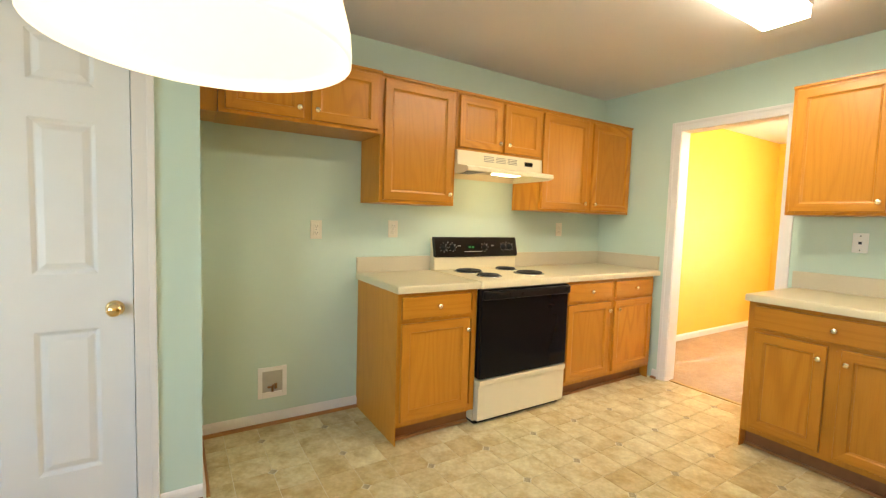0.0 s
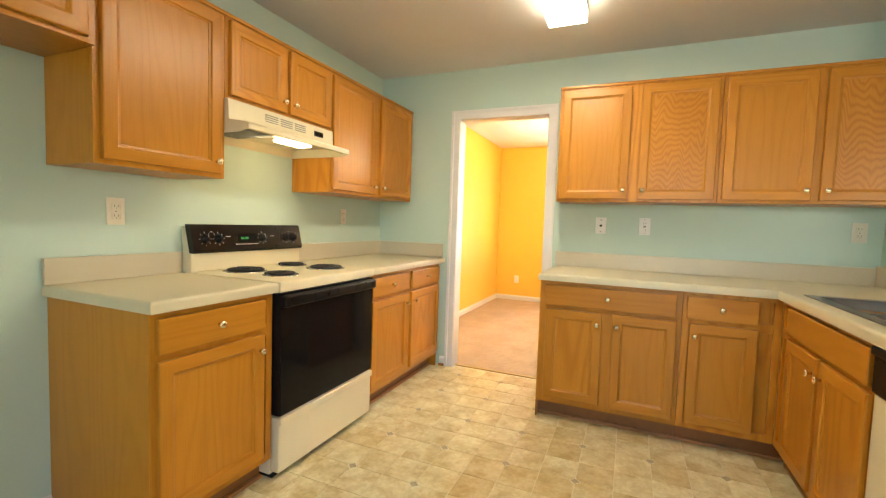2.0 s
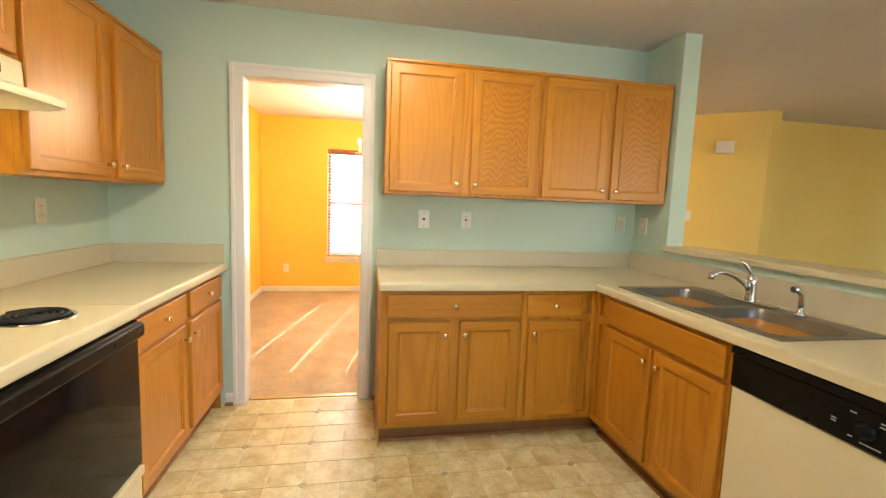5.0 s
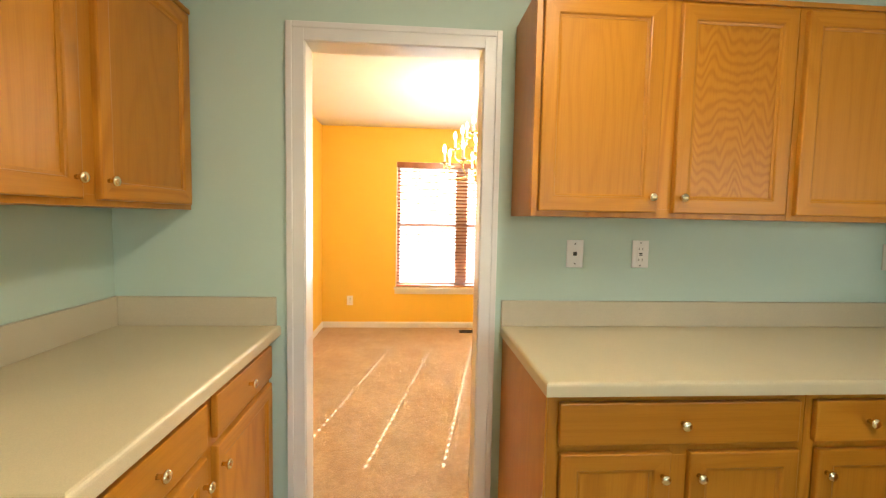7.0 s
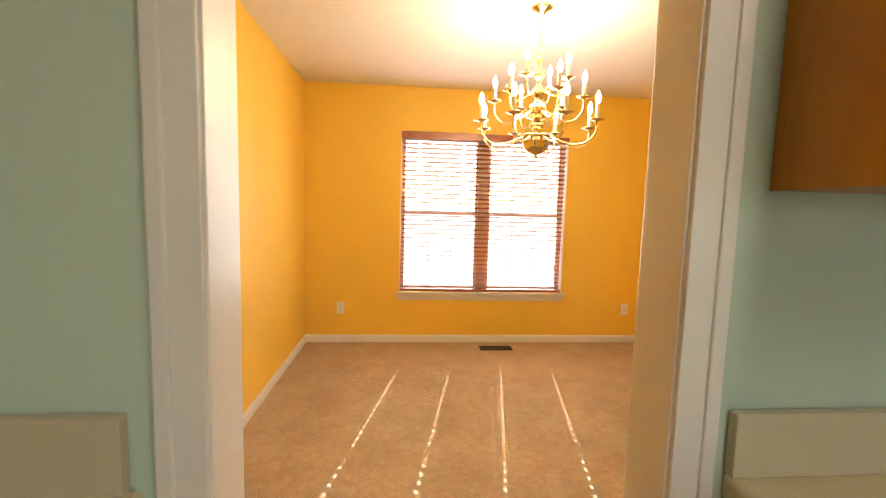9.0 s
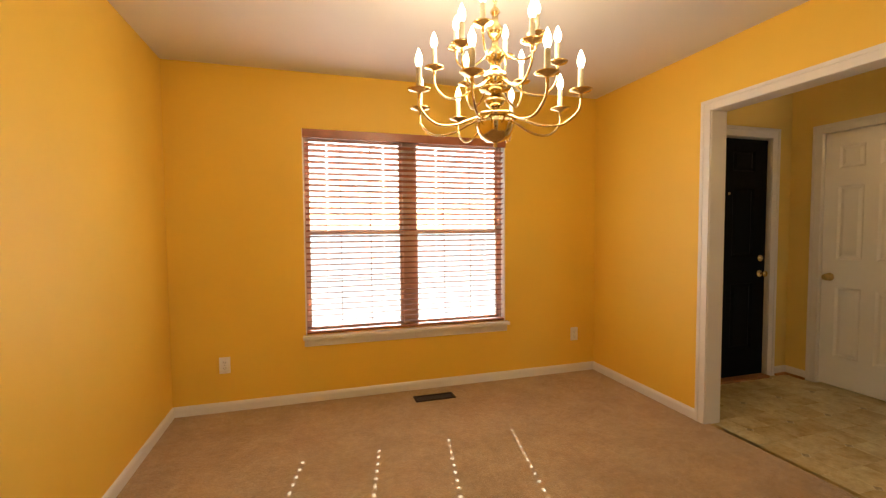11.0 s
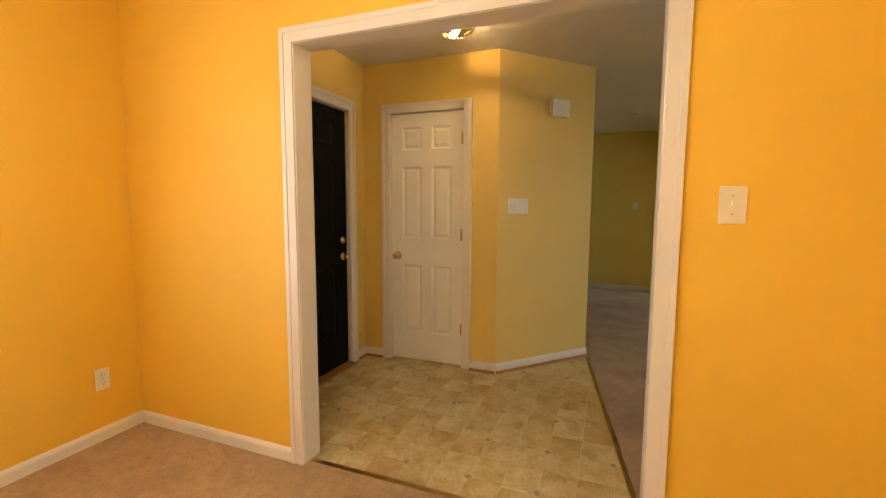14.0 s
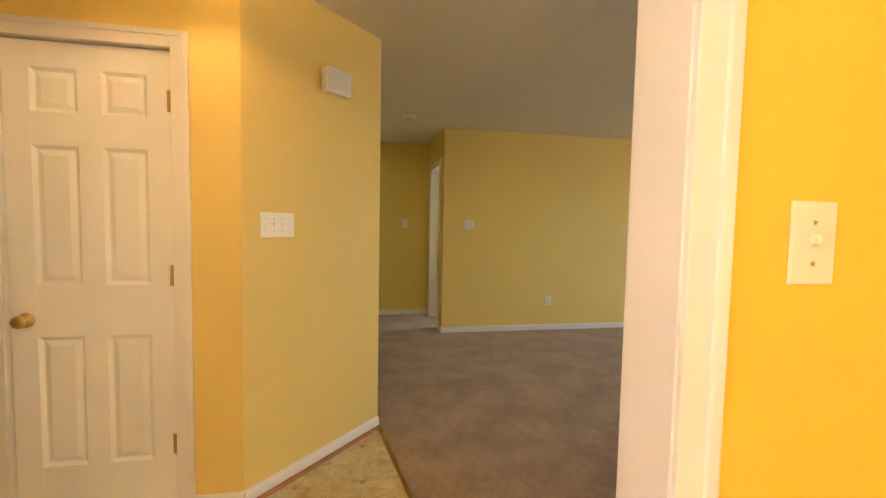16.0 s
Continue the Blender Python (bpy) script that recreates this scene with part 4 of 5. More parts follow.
tap = thing("kitchen_faucet", pose(SX1 - 0.035, mid + 0.07, 0.914 + RIM), "chrome single-lever faucet with arched spout", "faucet")
part("deck_plate", box((-0.028, -0.125, 0), (0.028, 0.125, 0.012), 0.005), CHROME, tap)
part("body", lathe([(0.026, 0.011), (0.025, 0.03), (0.022, 0.075), (0.024, 0.09), (0.024, 0.115), (0.016, 0.128), (0, 0.131)], None, 20), CHROME, tap)
part("spout", tube([(-0.01, 0, 0.06), (-0.05, 0, 0.098), (-0.10, 0, 0.128), (-0.16, 0, 0.146), (-0.20, 0, 0.144), (-0.225, 0, 0.13), (-0.228, 0, 0.112)], [0.013, 0.012, 0.012, 0.0115, 0.0115, 0.013, 0.0135], 12), CHROME, tap)
part("lever", tube([(0, 0, 0.125), (-0.012, 0.006, 0.15), (-0.04, 0.012, 0.185), (-0.062, 0.014, 0.200)], [0.009, 0.008, 0.009, 0.006], 10), CHROME, tap)
spr = thing("sink_sprayer", pose(SX1 - 0.035, mid - 0.17, 0.914 + RIM), "chrome side sprayer on the sink deck", "sprayer")
part("collar", lathe([(0, 0), (0.024, 0), (0.023, 0.008), (0.014, 0.02), (0.012, 0.03), (0, 0.03)], None, 18), CHROME, spr)
part("head", tube([(0, 0, 0.028), (0, 0, 0.075), (-0.006, 0, 0.098), (-0.032, 0, 0.115), (-0.05, 0, 0.113)], [0.011, 0.012, 0.014, 0.015, 0.013], 12), CHROME, spr)

# ---- dishwasher ----
dwm = pose(KE0, -1.553, 0, 0, 0, EAST)
dw = thing("dishwasher", dwm, "almond dishwasher with black control panel", "dishwasher")
DWW = 0.66
part("tub", box((0.004, -0.585, 0.10), (DWW - 0.004, -0.02, 0.868)), BLACK, dw)
part("door_panel", box((0.006, -0.622, 0.205), (DWW - 0.006, -0.586, 0.715), 0.006), ALMOND, dw, "plain almond door panel")
cp = part("control_panel", boxes(((0.004, -0.630, 0.718), (DWW - 0.004, -0.586, 0.835)), ((0.004, -0.640, 0.838), (DWW - 0.004, -0.586, 0.866)), bev=0.006), BLACK, dw, "black plastic control panel")
part("dial", lathe([(0, 0), (0.026, 0), (0.026, 0.006), (0.018, 0.010), (0.016, 0.022), (0, 0.023)], Matrix.Translation((0.43, -0.630, 0.775)) @ Matrix.Rotation(radians(90), 4, "X"), 20), BLACK, cp)
part("printed_marks", boxes(*[((x, -0.6308, z), (x + w, -0.6302, z + 0.004)) for x, z, w in ((0.39, 0.808, 0.016), (0.462, 0.808, 0.028), (0.46, 0.798, 0.018), (0.39, 0.74, 0.012), (0.42, 0.734, 0.05), (0.345, 0.77, 0.014), (0.345, 0.762, 0.014))]), INK, cp)
for x, z in ((0.545, 0.79), (0.545, 0.76)):
    part("button", box((x, -0.634, z), (x + 0.014, -0.6295, z + 0.011), 0.002), BUTTON, cp)
part("kick_plate", box((0.006, -0.612, 0.02), (DWW - 0.006, -0.586, 0.19), 0.005), ALMOND, dw)
part("side_strip", box((DWW - 0.003, -0.605, 0.02), (DWW + 0.008, -0.586, 0.868)), STEEL, dw)

# ---- range ----
rg = thing("electric_range", pose(0, -1.864, 0, 0, 0, WEST), "almond electric range with black oven door and coil burners", "range")
RW = 0.762
part("body", box((0.002, -0.592, 0.02), (RW - 0.002, -0.02, 0.893)), ALMOND, rg)
part("cooktop", boxes(((0.0, -0.652, 0.868), (RW, -0.022, 0.918)), bev=0.009), ALMOND, rg, "almond enamel cooktop")
bg = part("backguard", boxes(((0.0, -0.075, 0.916), (RW, -0.006, 1.02)), bev=0.008), ALMOND, rg)
bm = bmesh.new()
prof = [(-0.088, 1.010), (-0.096, 1.020), (-0.094, 1.03), (-0.066, 1.145), (-0.062, 1.156), (-0.028, 1.156), (-0.030, 1.142), (-0.060, 1.010)]
ra = [bm.verts.new((0.0, y, z)) for y, z in prof]
rb = [bm.verts.new((RW, y, z)) for y, z in prof]
for i in range(8):
    bm.faces.new((ra[i], rb[i], rb[(i + 1) % 8], ra[(i + 1) % 8]))
bm.faces.new(ra), bm.faces.new(rb[::-1])
bmesh.ops.bevel(bm, geom=list(bm.edges), offset=0.0015, segments=2, affect="EDGES")
bk = bmesh.new()
prof = [(-0.059, 1.014), (-0.029, 1.146), (-0.006, 1.146), (-0.006, 1.014)]
ra = [bk.verts.new((0.004, y, z)) for y, z in prof]
rb = [bk.verts.new((RW - 0.004, y, z)) for y, z in prof]
for i in range(4):
    bk.faces.new((ra[i], rb[i], rb[(i + 1) % 4], ra[(i + 1) % 4]))
bk.faces.new(ra), bk.faces.new(rb[::-1])
part("backguard_shell", bk, ALMOND, rg)
ctl = part("control_panel", bm, DARKPANEL, rg, "dark tilted control panel")
slope = math.degrees(math.atan2(0.028, 0.115))


def on_panel(x, z):
    """A pose on the tilted face of the control panel, looking out of it."""
    y = -0.094 + (z - 1.03) / 0.115 * 0.028
    return pose(x, y, z, 90 - slope, 0, 0)


for x in (0.072, 0.150, 0.442, 0.628, 0.692):
    kb = part("control_knob", lathe([(0, -0.002), (0.025, -0.002), (0.025, 0.004), (0.018, 0.007), (0.016, 0.020), (0, 0.021)], on_panel(x, 1.082), 20), BLACK, ctl, "black burner knob")
    bm = box((-0.003, -0.017, 0.018), (0.003, 0.017, 0.026), 0.001)
    bmesh.ops.transform(bm, matrix=on_panel(x, 1.082), verts=bm.verts)
    part("grip", bm, BLACK, kb)
    bm = box((-0.0012, 0.004, 0.0255), (0.0012, 0.016, 0.0268))
    bmesh.ops.transform(bm, matrix=on_panel(x, 1.082), verts=bm.verts)
    part("pointer", bm, INK, kb, "white pointer line")
    bm = bmesh.new()
    for a in range(0, 360, 45):
        mm = on_panel(x, 1.082) @ pose(0, 0, 0, 0, 0, a)
        fs = add_box(bm, (0.029, -0.0014, 0.0), (0.036, 0.0014, 0.0012))
        bmesh.ops.transform(bm, matrix=mm, verts=list({v for f in fs for v in f.verts}))
    part("dial_marks", bm, INK, ctl)
bm = box((-0.062, -0.020, -0.002), (0.062, 0.022, 0.002), 0.001)
bmesh.ops.transform(bm, matrix=on_panel(0.335, 1.082), verts=bm.verts)
clk = part("clock_window", bm, BLACKGLASS, ctl)
bm = bmesh.new()
for x0, x1, z in ((0.25, 0.41, 1.050), (0.505, 0.535, 1.092), (0.195, 0.225, 1.092), (0.105, 0.118, 1.118), (0.652, 0.668, 1.118)):
    fs = add_box(bm, (x0, -0.0016, 0.0), (x1, 0.0016, 0.0012))
    bmesh.ops.transform(bm, matrix=on_panel(0, z), verts=list({v for f in fs for v in f.verts}))
part("printed_bars", bm, INK, ctl)
bm = bmesh.new()
for cx in (-0.024, -0.012, 0.004, 0.016):
    add_box(bm, (cx - 0.004, -0.006, 0.0021), (cx + 0.004, 0.006, 0.0028))
bmesh.ops.transform(bm, matrix=on_panel(0.320, 1.082), verts=bm.verts)
part("clock_bars", bm, GREENLED, clk, "green lit clock bars")
od = part("oven_door", box((0.004, -0.650, 0.300), (RW - 0.004, -0.593, 0.862), 0.008), BLACKGLASS, rg, "glossy black oven door")
part("handle", box((0.006, -0.676, 0.800), (RW - 0.006, -0.640, 0.856), 0.016, 4), BLACK, od)
dr = part("storage_drawer", box((0.004, -0.645, 0.035), (RW - 0.004, -0.593, 0.292), 0.007), ALMOND, rg, "almond storage drawer")
part("drawer_lip", box((0.005, -0.656, 0.258), (RW - 0.005, -0.638, 0.2925), 0.005), ALMOND, dr)
part("foot_shadow_gap", box((0.01, -0.60, 0.0), (RW - 0.01, -0.05, 0.02)), BLACK, rg)
for bx, by, br in ((0.20, -0.215, 0.098), (0.195, -0.465, 0.075), (0.575, -0.435, 0.098), (0.575, -0.185, 0.075)):
    bn = part("burner", lathe([(br + 0.012, 0.9185), (br + 0.011, 0.9215), (br + 0.003, 0.9215), (br + 0.002, 0.9195)], Matrix.Translation((bx, by, 0)), 32), CHROME, rg, "chrome trim ring with black coil")
    part("drip_bowl", lathe([(br + 0.002, 0.9200), (br * 0.6, 0.9188), (0, 0.9188)], Matrix.Translation((bx, by, 0)), 32), BLACK, bn, "blackened drip bowl")
    pts = []
    turns = 4.2 if br > 0.09 else 3.4
    for i in range(90):
        s = i / 89
        a = 6.2831853 * turns * s
        r = 0.016 + (br - 0.018) * s
        pts.append((bx + r * math.cos(a), by + r * math.sin(a), 0.9265))
    part("coil", tube(pts, 0.0062, 7), IRON, bn)

# ---- hood ----
hd = thing("range_hood", pose(0, -1.864, 1.590, 0, 0, WEST), "almond under-cabinet range hood with its light on", "range hood")
HW = 0.762
bm = bmesh.new()
prof = [(-0.004, 0.157), (-0.325, 0.157), (-0.330, 0.062), (-0.445, 0.042), (-0.452, 0.036), (-0.452, 0.014), (-0.442, 0.010), (-0.442, 0.034), (-0.322, 0.05), (-0.02, 0.05), (-0.004, 0.0)]
ra = [bm.verts.new((0.0, y, z)) for y, z in prof]
rb = [bm.verts.new((HW, y, z)) for y, z in prof]
n = len(prof)
for i in range(n - 1):
    bm.faces.new((ra[i], rb[i], rb[i + 1], ra[i + 1]))
part("canopy", bm, ALMOND, hd)
for x in (0.0, HW - 0.003):
    bm = bmesh.new()
    o = [(-0.004, 0.157), (-0.325, 0.157), (-0.330, 0.062), (-0.445, 0.042), (-0.452, 0.036), (-0.452, 0.012), (-0.40, 0.0), (-0.004, 0.0)]
    a = [bm.verts.new((x, y, z)) for y, z in o]
    b = [bm.verts.new((x + 0.003, y, z)) for y, z in o]
    for i in range(8):
        bm.faces.new((a[i], b[i], b[(i + 1) % 8], a[(i + 1) % 8]))
    bm.faces.new(a), bm.faces.new(b[::-1])
    part("side", bm, ALMOND, hd)
for g in range(3):
    for r in range(4):
        x = 0.22 + g * 0.105
        part("vent_slot", box((x, -0.3305, 0.098 + r * 0.011), (x + 0.085, -0.3255, 0.102 + r * 0.011)), SLOTSOFT, hd)
sw = part("switch_plate", box((0.59, -0.332, 0.098), (0.665, -0.3255, 0.128), 0.001), BLACK, hd)
for x in (0.602, 0.632):
    part("rocker", box((x, -0.337, 0.104), (x + 0.022, -0.331, 0.122), 0.002), DARKPANEL, sw)
part("light_lens", box((0.33, -0.36, 0.018), (0.53, -0.27, 0.0335), 0.006), HOODLAMP, hd, "lit hood lamp lens")
flt = part("grease_filter", box((0.03, -0.315, 0.040), (0.30, -0.04, 0.0495)), STEEL, hd, "ribbed metal grease filter")
for k2 in range(10):
    part("filter_rib", box((0.04, -0.305 + k2 * 0.026, 0.034), (0.29, -0.293 + k2 * 0.026, 0.0399), 0.002), STEEL, flt)

# ---- lamps ----
fl = thing("ceiling_light", pose(1.665, -1.31, H), "long white acrylic fluorescent ceiling light, lit", "ceiling light")
part("housing", box((-0.112, -0.61, -0.022), (0.112, 0.61, 0.0), 0.003), TRIM, fl)
part("diffuser", box((-0.097, -0.592, -0.082), (0.097, 0.592, -0.074), 0.003), FLUOR, fl, "glowing acrylic diffuser")
part("diffuser_edge", boxes(((-0.105, -0.60, -0.080), (-0.0972, 0.60, -0.0225)), ((0.0972, -0.60, -0.080), (0.105, 0.60, -0.0225)), ((-0.0972, -0.60, -0.080), (0.0972, -0.5922, -0.0225)), ((-0.0972, 0.5922, -0.080), (0.0972, 0.60, -0.0225)), bev=0.002), FLUORSIDE, fl)

pn = thing("pendant_lamp", pose(1.986, -3.40, 1.52), "lit white glass dome pendant hanging over the nook", "pendant lamp")
part("shade", lathe([(0.190, 0.012), (0.200, 0.002), (0.205, 0.0), (0.2055, 0.010), (0.203, 0.045), (0.190, 0.095), (0.160, 0.140), (0.115, 0.172), (0.060, 0.190), (0.030, 0.195), (0.030, 0.190), (0.060, 0.183), (0.112, 0.166), (0.155, 0.134), (0.184, 0.092), (0.196, 0.045), (0.197, 0.012), (0.190, 0.012)], None, 48), SHADE, pn, "glowing milk glass dome shade")
part("inner_bowl", lathe([(0.0, -0.004), (0.10, -0.001), (0.16, 0.005), (0.1899, 0.012)], None, 48), SHADE, pn)
part("cap", lathe([(0.036, 0.188), (0.034, 0.21), (0.015, 0.235), (0.006, 0.25), (0, 0.25)], None, 20), BRASS, pn)
part("stem", lathe([(0.005, 0.248), (0.005, 0.90), (0, 0.90)], None, 10), BRASS, pn)
part("canopy", lathe([(0.0, 0.885), (0.02, 0.885), (0.055, 0.905), (0.06, 0.92), (0, 0.92)], None, 24), BRASS, pn)

# chandelier: three tiers of candle arms on a turned brass stem
CH = (1.746, 1.80)
ch = thing("chandelier", pose(CH[0], CH[1], 0), "polished brass candle chandelier with three tiers of lit bulbs", "chandelier")
Z0 = 1.625
part("ball", lathe([(0, -0.006), (0.006, -0.002), (0.009, 0.006), (0.006, 0.013), (0.014, 0.018), (0.038, 0.024), (0.058, 0.038), (0.071, 0.060), (0.077, 0.086), (0.074, 0.106), (0.068, 0.111), (0.064, 0.118), (0.030, 0.124), (0.016, 0.132)], Matrix.Translation((0, 0, Z0)), 32), BRASS, ch, "large polished brass ball")
part("stem", lathe([(0.0205, 0.130), (0.0166, 0.150), (0.0256, 0.158), (0.0384, 0.170), (0.0422, 0.182), (0.0307, 0.196), (0.0179, 0.206), (0.0154, 0.222), (0.0307, 0.232), (0.0461, 0.250), (0.0512, 0.270), (0.0410, 0.292), (0.0205, 0.304), (0.0154, 0.325), (0.0282, 0.335), (0.0384, 0.352), (0.0384, 0.372), (0.0230, 0.388), (0.0141, 0.40), (0.0141, 0.425), (0.0256, 0.437), (0.0333, 0.455), (0.0256, 0.475), (0.0128, 0.49), (0.0128, 0.52), (0.0205, 0.53), (0.0128, 0.545), (0.0, 0.55)], Matrix.Translation((0, 0, Z0)), 24), BRASS, ch, "turned brass stem")
part("ruffle", lathe([(0.066, 0.108), (0.082, 0.120), (0.076, 0.129), (0.050, 0.125)], Matrix.Translation((0, 0, Z0)), 18), BRASS, ch)
part("ruffle", lathe([(0.018, 0.21), (0.060, 0.222), (0.066, 0.232), (0.020, 0.226)], Matrix.Translation((0, 0, Z0)), 18), BRASS, ch)


def candle_arm(r, z_root, z_cup, drop, parent_, ang, size=1.0):
    """An S arm with a drip cup, candle sleeve and flame bulb; the arm swings below its root and up to the cup."""
    mm = pose(0, 0, 0, 0, 0, ang)
    def V(x, z):
        return mm @ Vector((x, 0, z))
    ctrl = [(0.028, z_root), (r * 0.30, z_root - drop * 0.35), (r * 0.55, z_root - drop * 0.95), (r * 0.80, z_root - drop), (r * 0.98, z_root - drop * 0.45 + (z_cup - z_root) * 0.25), (r * 1.0, z_cup - 0.02)]
    pts = []
    for i in range(len(ctrl) - 1):
        p0, p1, p2, p3 = (Vector(ctrl[max(0, min(len(ctrl) - 1, j))]) for j in (i - 1, i, i + 1, i + 2))
        for s in range(5):
            t = s / 5
            q = 0.5 * (2 * p1 + (p2 - p0) * t + (2 * p0 - 5 * p1 + 4 * p2 - p3) * t * t + (3 * p1 - p0 - 3 * p2 + p3) * t ** 3)
            pts.append(V(q.x, q.y))
    pts.append(V(*ctrl[-1]))
    arm = part("arm", tube(pts, 0.0048 * size, 8), BRASS, parent_)
    T = Matrix.Translation(V(r, z_cup))
    part("drip_cup", lathe([(0, -0.030), (0.007, -0.028), (0.005, -0.014), (0.010, -0.008), (0.039 * size, 0.000), (0.043 * size, 0.004), (0.039 * size, 0.005), (0.012, 0.000), (0.014, 0.006), (0.0, 0.006)], T, 18), BRASS, arm)
    part("candle", lathe([(0.0105, 0.004), (0.0105, 0.080 * size), (0.0085, 0.083 * size), (0, 0.083 * size)], T, 14), CANDLE, arm, "cream candle sleeve")
    part("bulb", lathe([(0.006, 0.082 * size), (0.011, 0.092 * size), (0.0145, 0.106 * size), (0.013, 0.122 * size), (0.007, 0.138 * size), (0.0025, 0.150 * size), (0, 0.152 * size)], T, 12), FLAME, arm, "lit flame-shaped bulb")


for k2 in range(8):
    candle_arm(0.328, Z0 + 0.124, Z0 + 0.185, 0.056, ch, 8.1 + 45 * k2)
for k2 in range(6):
    candle_arm(0.245, Z0 + 0.262, Z0 + 0.322, 0.060, ch, -142 + 60 * k2, 0.95)
for k2 in range(4):
    candle_arm(0.165, Z0 + 0.372, Z0 + 0.415, 0.040, ch, -129 + 90 * k2, 0.9)
links = bmesh.new()
zc = Z0 + 0.545
top = H - 0.035
nl = int((top - zc) / 0.026)
for i in range(nl):
    c = Vector((0, 0, zc + 0.013 + i * (top - zc) / nl))
    ax = Vector((1, 0, 0)) if i % 2 else Vector((0, 1, 0))
    add_tube(links, [c + ax * 0.009 * math.cos(6.2831853 * s / 10) + Vector((0, 0, 0.018 * math.sin(6.2831853 * s / 10))) for s in range(10)], 0.0022, 6, True)
part("chain", links, BRASS, ch)
part("canopy", lathe([(0, H - 0.045), (0.012, H - 0.043), (0.02, H - 0.03), (0.055, H - 0.012), (0.062, H - 0.001), (0, H - 0.0005)], None, 28), BRASS, ch)

fy = thing("foyer_light", pose(4.40, 1.88, H), "lit cut-glass flush ceiling light in the entrance", "ceiling light")
part("ring", lathe([(0.0, 0.0), (0.115, 0.0), (0.118, -0.012), (0.108, -0.022), (0.10, -0.022)], None, 32), BRASS, fy)
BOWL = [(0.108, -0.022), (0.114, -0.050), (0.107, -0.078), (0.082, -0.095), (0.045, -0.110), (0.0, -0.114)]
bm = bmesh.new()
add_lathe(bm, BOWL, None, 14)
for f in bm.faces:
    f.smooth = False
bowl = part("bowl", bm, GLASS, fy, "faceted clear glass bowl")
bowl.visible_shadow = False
# added band: it casts the dark strip across the closet wall
part("band", lathe([(0.1075, -0.0765), (0.110, -0.0785), (0.085, -0.0965), (0.0825, -0.0945), (0.1075, -0.0765)], None, 28), BRASS, fy, "added brass band that shades a strip of wall")
for k2 in range(7):
    a = 6.2831853 * (k2 + 0.3) / 7
    part("rib", tube([((x + 0.003) * math.cos(a), (x + 0.003) * math.sin(a), z) for x, z in BOWL[:5]], 0.0065, 6), BRASS, fy)
for k2 in range(2):
    q = 1 - 2 * k2
    part("bulb", lathe([(0.0, -0.088), (0.016, -0.082), (0.022, -0.066), (0.018, -0.048), (0.011, -0.036), (0.011, -0.020)], Matrix.Translation((0.045 * q, 0.03 * q, 0)), 14), FOYGLASS, fy, "lit warm bulb")
part("finial", lathe([(0.0, -0.136), (0.006, -0.134), (0.009, -0.126), (0.006, -0.118), (0.014, -0.114), (0, -0.112)], None, 14), BRASS, fy)

sd = thing("smoke_detector", pose(7.55, 0.74, H), "small round tan smoke detector on the ceiling", "smoke detector")
part("base", lathe([(0, 0), (0.068, 0), (0.068, -0.014), (0.060, -0.03), (0.04, -0.036), (0, -0.036)], None, 24), PLATE_AL, sd)
part("grille", lathe([(0.030, -0.0362), (0.030, -0.040), (0, -0.040)], None, 18), BRASSDULL, sd)


